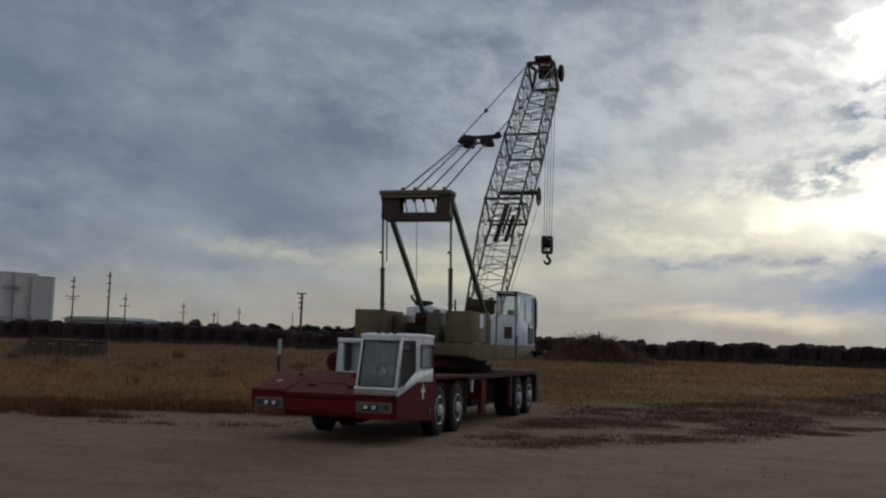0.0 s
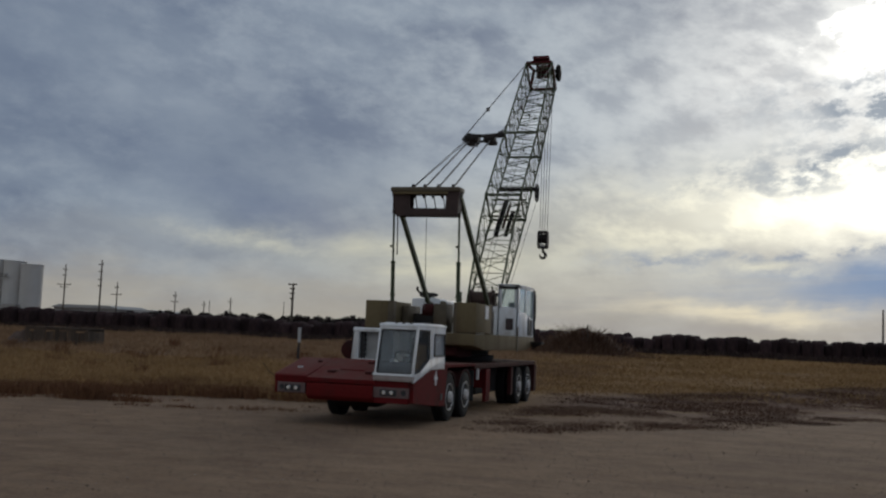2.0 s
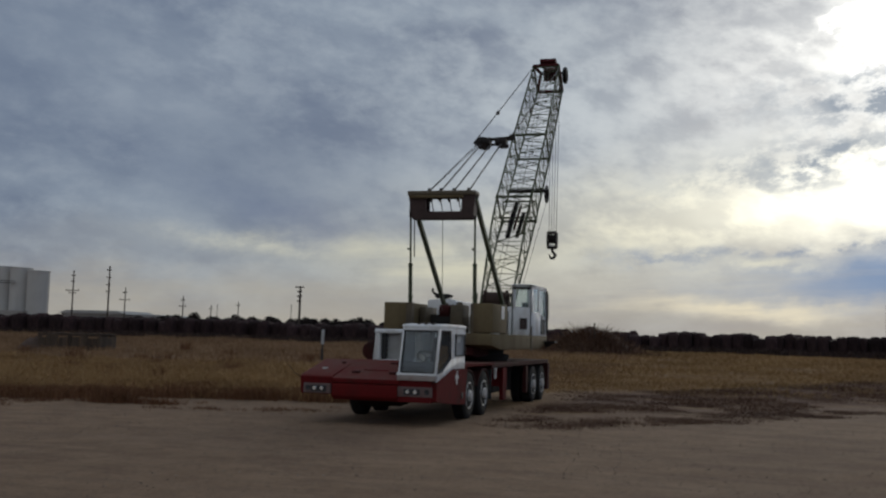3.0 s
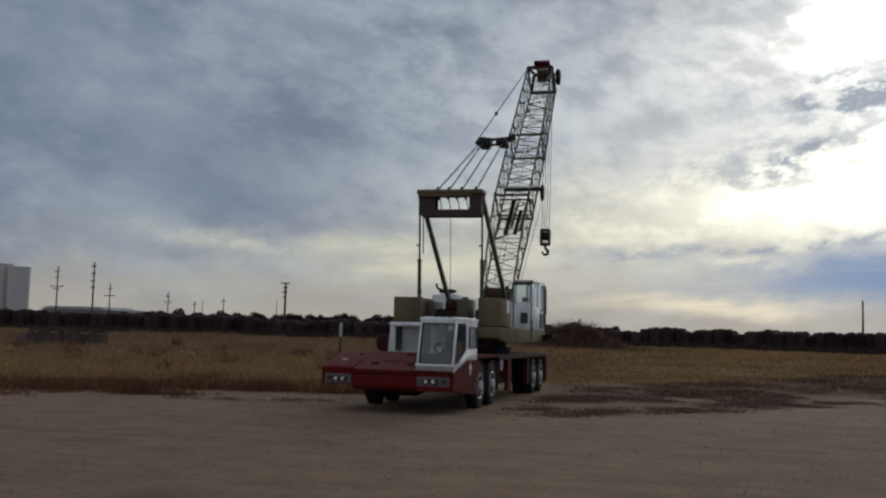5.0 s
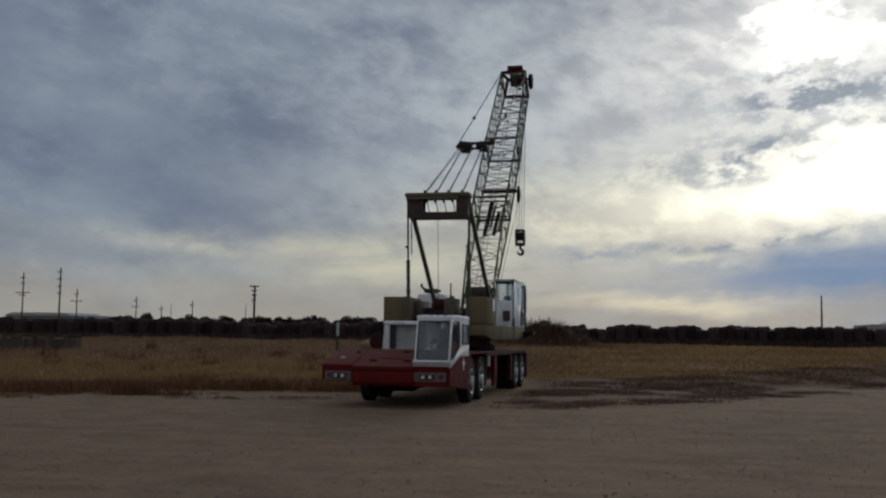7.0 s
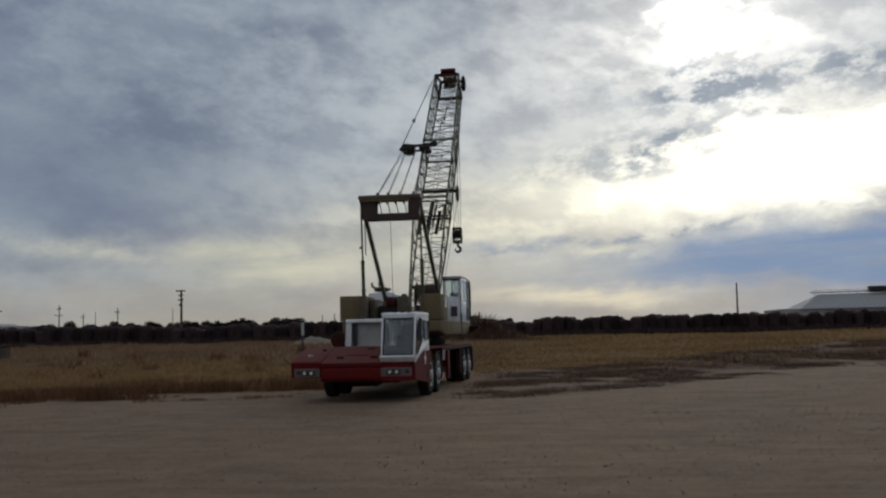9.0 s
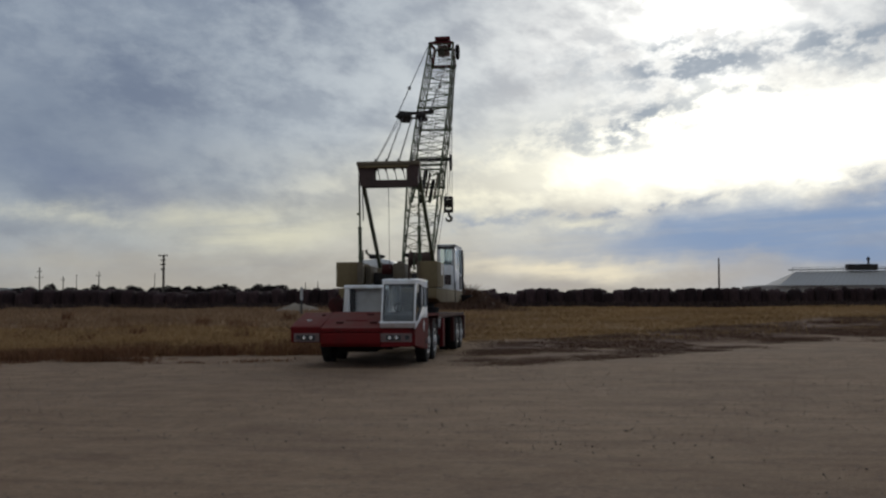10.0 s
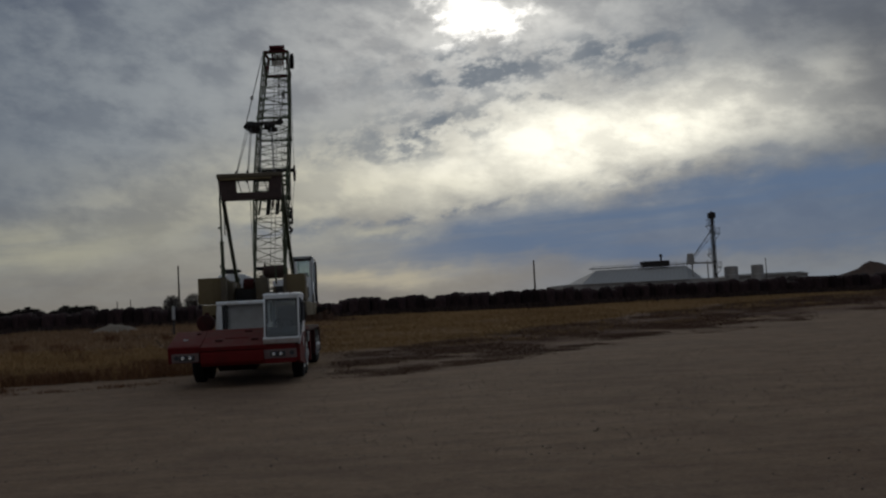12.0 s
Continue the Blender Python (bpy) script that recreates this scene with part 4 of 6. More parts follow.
def operator_cab():
    x0, x1, y0, y1, z0, z1 = 0.52, 1.38, 10.42, 13.0, 2.02, 3.55
    bm = B()
    # front face with a window opening, side skirt below
    prism(bm, [(0.10, z0), (0.06, 2.80), (0.80, 2.90), (x1, 2.86), (x1, z0)], "y", y0, y0 + 0.04, 0.006)
    box(bm, 0.77, 0.88, y0, y0 + 0.05, 2.84, z1, 0.008)
    box(bm, 1.29, x1, y0, y0 + 0.06, 2.84, z1, 0.008)
    box(bm, 0.77, x1, y0, y0 + 0.05, 3.45, z1, 0.008)
    # side walls
    prism(bm, [(y0, z0), (y1, z0), (y1, 2.55), (11.6, 2.75), (y0, 2.75)], "x", x1 - 0.04, x1, 0.006)
    prism(bm, [(y0, 2.7), (10.72, 2.7), (10.72, z1), (y0, z1)], "x", x1 - 0.04, x1, 0.006)
    prism(bm, [(11.55, 2.6), (11.68, 2.6), (11.68, z1), (11.55, z1)], "x", x1 - 0.04, x1, 0.006)
    prism(bm, [(12.80, 2.5), (13.0, 2.4), (12.92, 3.4), (12.84, z1), (12.74, z1)], "x", x1 - 0.04, x1, 0.006)
    prism(bm, [(y0, 3.46), (12.9, 3.46), (12.85, z1), (y0, z1)], "x", x1 - 0.04, x1, 0.006)
    prism(bm, [(y0, z0), (y1, z0), (y1, 2.55), (12.85, z1), (12.7, z1), (12.8, 2.8), (10.6, 2.8), (10.6, z1), (y0, z1)], "x", 0.77, 0.81)
    # roof
    prism(bm, [(y0 - 0.05, z1), (y0 - 0.05, z1 + 0.025), (12.6, z1 + 0.04), (12.95, z1 + 0.005), (12.95, z1 - 0.02)], "x", 0.75, x1 + 0.02, 0.012)
    box(bm, 0.77, x1, 12.9, 12.96, 2.0, 2.5, 0.01)
    cab = part("operator_cab", bm, WHITE, crane, "white glazed crane operator cab", 40)
    bm = B()
    box(bm, 0.88, 1.29, y0 + 0.02, y0 + 0.028, 2.86, 3.45)
    part("rear_pane", bm, GLASS_BLUE, cab, "pale tinted pane").visible_shadow = False
    bm = B()
    prism(bm, [(10.72, 2.75), (11.55, 2.75), (11.55, 3.46), (10.72, 3.46)], "x", x1 - 0.024, x1 - 0.016)
    part("side_pane", bm, GLASS_BLUE, cab).visible_shadow = False
    bm = B()
    prism(bm, [(11.68, 2.72), (12.80, 2.58), (12.76, 3.46), (11.68, 3.46)], "x", x1 - 0.024, x1 - 0.016)
    part("door_pane", bm, GLASS_BLUE, cab).visible_shadow = False
    bm = B()
    prism(bm, [(12.80, 2.55), (12.88, 2.55), (12.80, 3.55), (12.70, 3.55)], "x", 0.82, 0.828)
    prism(bm, [(12.90, 2.50), (12.91, 2.50), (12.83, 3.55), (12.82, 3.55)], "x", 0.82, x1 - 0.05)
    part("front_pane", bm, GLASS, cab).visible_shadow = False
    bm = B()
    box(bm, 1.03, 1.26, y0 - 0.02, y0, 2.20, 2.54, 0.006)
    vent = part("vent", bm, STEEL_DARK, cab, "dark square louvre")
    bm = B()
    for i in range(6):
        box(bm, 1.045, 1.245, y0 - 0.032, y0 - 0.018, 2.225 + i * 0.05, 2.25 + i * 0.05)
    part("louvre", bm, PANEL_GREY, vent)
    for a, b, wide in (((x1 + 0.006, 10.46, 2.0), (x1 + 0.006, 10.46, 2.62), 0.03), ((x1 + 0.006, 12.0, 2.1), (x1 + 0.006, 12.1, 2.7), 0.05), ((x1 + 0.006, 12.94, 2.1), (x1 + 0.006, 12.80, 3.5), 0.11)):
        part("door_seal", beam(B(), a, b, wide, 0.02), BLACK, cab, "black rubber door seal")
    bm = B()
    strand(bm, [(x1 + 0.01, 12.86, 3.45), (x1 + 0.05, 12.92, 3.38), (x1 + 0.05, 13.0, 2.6), (x1 + 0.01, 13.0, 2.45)], 0.016)
    part("grab_rail", bm, BLACK, cab)
    # black sheet on the wall, painting the dark inside of the open door
    bm = B()
    box(bm, x1 - 0.02, x1 + 0.01, 12.0, 12.7, 2.06, 2.55, 0.006)
    part("door_kick_panel", bm, BLACK, cab, "black sheet in place of the dark lower door opening")
    bm = B()
    box(bm, 0.80, 1.36, y0 - 0.03, y0 + 0.02, 3.42, 3.50, 0.01)
    part("sun_visor", bm, STEEL_DARK, cab, "dark visor strip above the pane")
    bm = B()
    box(bm, 0.9, 1.25, 11.4, 11.9, 2.3, 2.5, 0.03)
    prism(bm, [(11.2, 2.45), (11.35, 2.45), (11.25, 3.05), (11.15, 3.05)], "x", 0.92, 1.22, 0.03)
    part("operator_seat", bm, SEAT, cab, "dark operator seat", 40)
    bm = B()
    box(bm, 0.95, 1.10, 10.385, 10.395, 2.06, 2.13)
    part("sign_plate", bm, WHITE, cab, "small white plate")
    # lower front strip of the deck beside the cab
    bm = B()
    box(bm, 1.385, 1.41, 10.40, 10.50, 1.55, 2.30, 0.006)
    step = part("rear_step", box(B(), 1.38, 1.74, 12.55, 13.05, 1.80, 1.87, 0.008), STEEL_DARK, crane, "dark steel step behind the cab")
    part("step_bracket", prism(B(), [(1.38, 1.62), (1.38, 1.80), (1.70, 1.80)], "y", 12.78, 12.83), STEEL_DARK, step)
    part("ladder_post", bm, TAN_DARK, crane, "dark upright post beside the cab")


upper_works()
operator_cab()

# gantry: crossbeam on two upright links and two inclined legs
GX0, GX1, GY = -0.95, 0.88, 5.35


def gantry():
    gx = (GX0 + GX1) / 2
    zt, zb = 5.62, 5.0
    hx0, hx1, hz0, hz1 = gx - 0.42, gx + 0.55, 5.19, 5.56

    def plate(y0, y1):
        """Plate with a wide window, tapering towards its lower edge."""
        bm = B()
        outer = [(GX0, zt), (GX0 + 0.13, zb), (GX1 - 0.05, zb), (GX1, zt)]
        inner = [(hx0, hz1), (hx0, hz0), (hx1, hz0), (hx1, hz1)]
        vs = [[bm.verts.new((p[0], y, p[1])) for p in ring] for y in (y0, y1) for ring in (outer, inner)]
        for i in range(4):
            k = (i + 1) % 4
            for a, b in ((vs[0], vs[1]), (vs[2], vs[3]), (vs[0], vs[2]), (vs[1], vs[3])):
                bm.faces.new((a[i], a[k], b[k], b[i]))
        return bm

    gan = part("gantry", plate(GY - 0.16, GY - 0.13), GANTRY, crane, "dark brown gantry crossbeam with a wide window")
    part("back_plate", plate(GY + 0.18, GY + 0.21), GANTRY, gan)
    for xv in (GX0 + 0.03, GX1 - 0.06):
        part("end_plate", box(B(), xv, xv + 0.03, GY - 0.13, GY + 0.18, zb + 0.05, zt), GANTRY, gan)
    part("bottom_plate", box(B(), GX0 + 0.13, GX1 - 0.05, GY - 0.13, GY + 0.18, zb - 0.01, zb + 0.03), GANTRY, gan)
    bm = B()
    box(bm, GX0 - 0.02, GX1 + 0.02, GY - 0.22, GY + 0.26, 5.62, 5.74, 0.03)
    part("gantry_cap", bm, TAN_DARK, gan, "dull tan cap beam", 40)
    part("front_rail", box(B(), GX0 + 0.06, GX1 - 0.30, GY - 0.27, GY - 0.165, 5.545, 5.605, 0.01), TAN, gan, "pale tan rail along the crossbeam")
    for i in range(4):
        xs = gx - 0.36 + i * 0.25
        bm = lathe(B(), [(-0.02, 0.02), (-0.02, 0.10), (-0.008, 0.08), (0.008, 0.08), (0.02, 0.10), (0.02, 0.02)], (0, 0, 0), "x", 20)
        ob = part("sheave", bm, STEEL_DARK, gan, "dark leaning rope sheave", 40)
        ob.matrix_basis = Matrix.Translation((xs, GY + 0.05, 5.56)) @ Matrix.Rotation(radians(-12), 4, "Y")
        bm = beam(B(), (xs + 0.01, GY + 0.06, 5.60), (xs + 0.11, GY + 0.06, 5.08), 0.03, 0.02)
        part("reeving_rope", bm, STEEL_DARK, gan, "dark reeving rope in the window")
        bm = B()
        lathe(bm, [(-0.02, 0.02), (-0.02, 0.10), (0.02, 0.10), (0.02, 0.02)], ((GX0 + 0.52, GX0 + 0.84, GX0 + 1.20, GX0 + 1.60)[i], GY + 0.02, 5.74), "x", 16)
        part("top_roller", bm, STEEL_DARK, gan)
    for s, xt in ((-1, GX0 + 0.05), (1, GX1 - 0.05)):
        bm = B()
        beam(bm, (xt, GY + 0.05, 5.55), (xt + s * 0.03, 9.0, 2.72), 0.10, 0.15, bevel=0.01)
        part("leg", bm, GREEN, gan, "inclined olive steel leg")
        bm = B()
        lathe(bm, [(-0.06, 0.02), (-0.06, 0.16), (0.06, 0.16), (0.06, 0.02)], (xt + s * 0.03, 9.0, 2.76), "x", 16)
        box(bm, xt + s * 0.03 - 0.09, xt + s * 0.03 + 0.09, 8.8, 9.2, 2.0, 2.72, 0.01)
        part("leg_pivot", bm, TAN_DARK, gan)
        bm = B()
        tube(bm, (xt + s * 0.02, GY, 5.1), (xt + s * 0.02, GY + 0.1, 3.8), 0.028, seg=8)
        tube(bm, (xt + s * 0.02, GY + 0.1, 3.8), (xt + s * 0.02, GY + 0.18, 2.78), 0.052, seg=10)
        tube(bm, (xt + s * 0.02, GY + 0.1, 4.22), (xt + s * 0.02 - 0.09, GY + 0.1, 4.22), 0.03, seg=8)
        lathe(bm, [(-0.03, 0.065), (0.03, 0.065)], (xt + s * 0.02, GY + 0.1, 3.8), "z", 10)
        lathe(bm, [(-0.03, 0.07), (0.03, 0.07)], (xt + s * 0.02, GY + 0.17, 2.95), "z", 10)
        part("backstay", bm, GREEN, gan, "thin telescoping backstay", 40)
        bm = B()
        box(bm, xt + s * 0.02 - 0.08, xt + s * 0.02 + 0.08, GY + 0.08, GY + 0.30, 2.02, 2.80, 0.01)
        part("stay_lug", bm, TAN_DARK, gan)
    bm = B()
    tube(bm, (GX0 + 0.12, GY + 0.05, 5.0), (GX0 + 0.13, GY + 0.1, 4.0), 0.016)
    part("hanging_rod", bm, STEEL_DARK, gan)
    bm = B()
    tube(bm, (gx - 0.03, GY + 0.1, 5.2), (gx - 0.03, GY + 0.3, 2.6), 0.008)
    part("hoist_rope", bm, ROPE, gan)


# boom: lower chords run from the foot pin up to the head
BX = -0.22
FOOT = Vector((BX, 12.15, 2.28))
U = Vector((0, 0.680, 0.733)).normalized()
NRM = Vector((0, -U.z, U.y))
HEAD_S = 13.6


def boom_at(s, side, top):
    """A chord's place s metres up the boom; it flares out of the foot and narrows to the head."""
    w = 0.50 + 0.12 * min(1, s / 4.6) if s < 4.6 else 0.62 if s < 9 else 0.62 - 0.10 * (s - 9) / (HEAD_S - 9)
    d = 0.10 + 1.05 * min(1, s / 4.6) if s < 4.6 else 1.15 if s < 9 else 1.15 + 0.12 * (s - 9) / (HEAD_S - 9)
    return FOOT + U * s + Vector((side * w, 0, 0)) + NRM * (d if top else 0.0)


def boom_section(name, s0, s1, bays, label):
    def end_frame(s):
        bm = B()
        for a, b in (((-1, 0), (1, 0)), ((-1, 1), (1, 1)), ((-1, 0), (-1, 1)), ((1, 0), (1, 1))):
            tube(bm, boom_at(s, *a), boom_at(s, *b), 0.028, seg=6)
        return bm

    sec = part(name, end_frame(s0), GREEN, crane, label, 40)
    part("end_frame", end_frame(s1 - 0.06), GREEN, sec, smooth=40)
    for side in (-1, 1):
        for top in (0, 1):
            bm = B()
            pts = [boom_at(s0 + (s1 - s0) * i / 4, side, top) for i in range(5)]
            strand(bm, pts, 0.034, 8)
            for s in (s0 + 0.05, s1 - 0.05):
                tube(bm, boom_at(s - 0.05, side, top), boom_at(s + 0.05, side, top), 0.058, seg=8)
            part("chord", bm, GREEN, sec, "olive tubular boom chord", 40)
    st = (s1 - s0) / bays
    faces = (("back_lacing", (-1, 1), (1, 1)), ("front_lacing", (-1, 0), (1, 0)), ("side_lacing", (-1, 0), (-1, 1)), ("side_lacing", (1, 0), (1, 1)))
    for n, a, b in faces:
        for i in range(bays):
            p, q = (a, b) if i % 2 else (b, a)
            bm = tube(B(), boom_at(s0 + st * i, *p), boom_at(s0 + st * (i + 1), *q), 0.013, seg=6)
            part(n, bm, GREEN, sec, smooth=40)
            if i < bays - 1:
                bm = tube(B(), boom_at(s0 + st * (i + 1), *p), boom_at(s0 + st * (i + 1), *q), 0.011, seg=6)
                part(n, bm, GREEN, sec, smooth=40)
    return sec


def boom():
    butt = boom_section("boom_butt", 0.25, 5.3, 9, "olive tapered lattice boom butt")
    boom_section("boom_insert", 5.3, 9.0, 8, "olive lattice boom insert")
    boom_section("boom_top_section", 9.0, HEAD_S, 11, "olive lattice boom top section")
    for side in (-1, 1):
        bm = lathe(B(), [(-0.05, 0.03), (-0.05, 0.12), (0.05, 0.12), (0.05, 0.03)], FOOT + Vector((side * 0.5, 0, 0)), "x", 16)
        tube(bm, FOOT + Vector((side * 0.5, 0, 0)), boom_at(0.3, side, 0), 0.06)
        part("boom_foot", bm, STEEL_DARK, butt, "dark boom foot pin")
    part("foot_bar", box(B(), BX - 0.5, BX + 0.5, FOOT.y + 0.95, FOOT.y + 1.05, FOOT.z + 1.0, FOOT.z + 1.14), STEEL_DARK, butt)
    # stowed plates lying along the inside of the butt
    for dx, s0, s1, mat, wide in ((-0.46, 3.9, 4.8, GREEN, 0.07), (-0.12, 3.9, 5.75, UNDER, 0.15), (0.05, 4.3, 5.6, RUST, 0.07), (0.22, 3.9, 5.2, UNDER, 0.12), (0.38, 4.1, 5.6, TAN_DARK, 0.08)):
        bm = B()
        p, q = FOOT + U * s0 + NRM * 0.45 + Vector((dx, 0, 0)), FOOT + U * s1 + NRM * 0.45 + Vector((dx + 0.05, 0, 0))
        beam(bm, p, q, wide, 0.10, NRM, 0.012)
        part("stowed_strut", bm, mat, butt, "dark stowed strut inside the boom")
    for s in (5.0, 5.9):
        part("cross_tie", beam(B(), boom_at(s, -1, 0) + NRM * 0.4, boom_at(s, 1, 0) + NRM * 0.4, 0.06, 0.06), GREEN, butt)
    # heavy splice bar with a rope guide wheel
    bm = B()
    beam(bm, boom_at(7.0, -1, 0) + Vector((-0.04, 0, 0)), boom_at(7.0, 1, 0) + Vector((0.14, 0, 0)), 0.10, 0.13, NRM, 0.01)
    bar = part("splice_bar", bm, STEEL_DARK, crane, "heavy dark bar across the boom")
    bm = B()
    hub = boom_at(7.0, 1, 0) + Vector((0.16, 0.05, -0.12))
    ring = [hub + Vector((0, 0.30 * math.cos(a), 0.30 * math.sin(a))) for a in [2 * math.pi * i / 28 for i in range(29)]]
    strand(bm, ring, 0.035, 8)
    for i in (0, 5, 9, 14, 19, 23):
        tube(bm, hub, ring[i], 0.014)
    tube(bm, hub - Vector((0.06, 0, 0)), hub + Vector((0.06, 0, 0)), 0.05)
    part("guide_wheel", bm, STEEL_DARK, bar, "thin rope guide wheel", 40)
    # head: a foot bar, two leaning uprights a side, the sheave pin between them and a box on top
    bm = B()
    b0, b1 = boom_at(HEAD_S, -1, 0), boom_at(HEAD_S, 1, 0)
    k0, k1 = boom_at(HEAD_S, -1, 1), boom_at(HEAD_S, 1, 1)
    c = FOOT + U * 14.22 + NRM * 0.50
    beam(bm, b0, b1, 0.10, 0.12)
    head = part("boom_head", bm, HEAD_RED, crane, "dark red boom head frame")
    part("head_beam", beam(B(), k0, k1, 0.12, 0.12), HEAD_RED, head)
    for side, a, b in ((-1, b0, k0), (1, b1, k1)):
        tip = c + Vector((side * 0.40, 0, 0.03))
        part("head_upright", beam(B(), a, tip, 0.08, 0.11), HEAD_RED, head)
        part("head_upright", beam(B(), a, b, 0.07, 0.09, U), HEAD_RED, head)
        part("head_strut", beam(B(), b, tip, 0.08, 0.10), HEAD_RED, head)
    for i in range(5):
        bm = lathe(B(), [(-0.03, 0.02), (-0.03, 0.30), (-0.012, 0.26), (0.012, 0.26), (0.03, 0.30), (0.03, 0.02)], c + Vector((-0.22 + 0.11 * i, 0, -0.04)), "x", 24)
        part("head_sheave", bm, HEAD_RED, head, "dark red head sheave", 40)
    bm = B()
    tube(bm, c - Vector((0.45, 0, 0)), c + Vector((0.60, 0, 0)), 0.05, seg=10)
    part("sheave_pin", bm, STEEL_DARK, head)
    bm = B()
    lathe(bm, [(-0.08, 0.03), (-0.08, 0.27), (-0.05, 0.34), (0.05, 0.34), (0.08, 0.27), (0.08, 0.03)], c + Vector((0.62, 0.05, -0.10)), "x", 28)
    part("side_sheave", bm, UNDER, head, "black side sheave on the head", 40)
    t0 = FOOT + U * 14.02 + NRM * 1.15
    part("head_cap", beam(B(), t0 + Vector((-0.30, 0, 0)), t0 + Vector((0.36, 0, 0)), 0.42, 0.14, (0, 0.3, 1), 0.01), HEAD_RED, head, "dark red box on top of the head")
    for side in (-0.22, 0.30):
        part("cap_post", beam(B(), t0 + Vector((side, 0, 0)), c + Vector((side, 0, 0.1)), 0.07, 0.14, (0, 1, 0)), HEAD_RED, head)
        part("cap_strut", beam(B(), t0 + Vector((side, -0.1, -0.05)), k0 if side < 0 else k1, 0.05, 0.05), HEAD_RED, head)
    for s, dx in ((12.0, 0.12), (10.9, -0.05), (8.6, 0.1), (12.2, -0.4)):
        bm = tube(B(), FOOT + U * s + NRM * 0.6 + Vector((dx - 0.03, 0, 0)), FOOT + U * s + NRM * 0.6 + Vector((dx + 0.03, 0, 0)), 0.05, seg=10)
        part("rope_roller", bm, STEEL_DARK, head)
    return c


def ropes_and_hook(c):
    # bridle between the gantry ropes and the pendants
    e0, e1 = Vector((-0.72, 11.25, 8.24)), Vector((0.48, 11.25, 8.32))
    bm = B()
    beam(bm, e0, e1, 0.09, 0.12, (0, 1, 0), 0.02)
    beam(bm, e0 + Vector((0.1, 0, -0.16)), e1 + Vector((-0.25, 0, -0.20)), 0.06, 0.10, (0, 1, 0), 0.015)
    prism(bm, [(-0.80, 8.16), (-0.66, 8.34), (-0.42, 8.36), (-0.38, 8.10), (-0.60, 8.02)], "y", 11.18, 11.32, 0.02)
    prism(bm, [(0.30, 8.22), (0.40, 8.40), (0.52, 8.44), (0.60, 8.30), (0.50, 8.22)], "y", 11.18, 11.32, 0.02)
    br = part("bridle_frame", bm, STEEL_DARK, crane, "black bridle frame hung in the boom ropes")
    for dx, r in ((0.16, 0.19), (0.30, 0.17), (0.44, 0.16), (0.72, 0.13), (0.86, 0.16), (0.96, 0.15)):
        bm = B()
        lathe(bm, [(-0.06, 0.02), (-0.06, r), (0.06, r), (0.06, 0.02)], e0 + Vector((dx, 0, -0.06)), "x", 18)
        part("bridle_sheave", bm, STEEL_DARK, br, "black rope sheave", 40)
    for dx in (0.30, 0.92):
        bm = lathe(B(), [(-0.06, 0.05), (-0.05, 0.17), (0.05, 0.17), (0.06, 0.05)], e0 + Vector((dx, 0, -0.24 + 0.05 * dx)), "z", 18)
        part("bridle_roller", bm, STEEL_DARK, br, "black flat roller", 40)
    for gxv, dx, gap in ((0.52, 0.06, 0.05), (0.84, 0.18, 0.02), (1.20, 0.52, 0.0), (1.60, 0.86, 0.0)):
        for k in (0, 1):
            bm = tube(B(), (GX0 + gxv + 0.03 * k, GY + 0.05, 5.78), e0 + Vector((dx + (0.03 + gap) * k, -0.05, -0.10)), 0.011)
            part("luffing_rope", bm, ROPE, br, "taut wire rope")
    for e, side in ((e0, -1), (e1, 1)):
        bm = B()
        tip = boom_at(HEAD_S - 0.25, side, 1) + Vector((side * 0.05, 0, 0))
        k = e.lerp(tip, 0.34)
        tube(bm, e + Vector((0.03 * -side, 0, 0.05)), tip, 0.018)
        beam(bm, k - (tip - e).normalized() * 0.09, k + (tip - e).normalized() * 0.09, 0.10, 0.12, bevel=0.015)
        part("pendant", bm, ROPE, br, "wire rope pendant with a clamp")
    # hook block
    hx, hy = BX + 0.16, c.y + 0.34
    bm = B()
    for i in range(4):
        dx = -0.19 + 0.125 * i
        tube(bm, (hx + dx, hy, c.z), (hx + dx * 0.8, hy, 6.38), 0.011)
    part("hoist_line", bm, ROPE, crane, "four thin parallel hoist lines")
    bm = B()
    for dx in (-0.19, 0.15):
        prism(bm, [(hy - 0.20, 6.38), (hy + 0.20, 6.38), (hy + 0.26, 6.08), (hy + 0.22, 5.80), (hy + 0.1, 5.68), (hy - 0.1, 5.68), (hy - 0.22, 5.80), (hy - 0.26, 6.08)], "x", hx + dx - 0.02, hx + dx + 0.04, 0.01)
    for i in range(3):
        lathe(bm, [(-0.05, 0.02), (-0.05, 0.22), (-0.015, 0.18), (0.015, 0.18), (0.05, 0.22), (0.05, 0.02)], (hx - 0.11 + 0.10 * i, hy, 6.10), "x", 20)
    box(bm, hx - 0.20, hx + 0.18, hy - 0.10, hy + 0.10, 5.68, 5.80, 0.02)
    box(bm, hx - 0.20, hx + 0.18, hy - 0.2, hy + 0.2, 6.32, 6.40, 0.02)
    hb = part("hook_block", bm, STEEL_DARK, crane, "black hook block hanging on four lines", 40)
    bm = B()
    box(bm, hx - 0.10, hx + 0.10, hy - 0.27, hy - 0.255, 5.76, 5.84)
    part("block_plate", bm, GREY_INNER, hb, "pale rating plate")
    bm = B()
    tube(bm, (hx, hy, 5.70), (hx, hy, 5.54), 0.06, 0.05, 10)
    pts = [(hx, hy, 5.56)] + [(hx + 0.12 * math.sin(a), hy, 5.41 + 0.12 * math.cos(a)) for a in [radians(20 + 25 * i) for i in range(12)]]
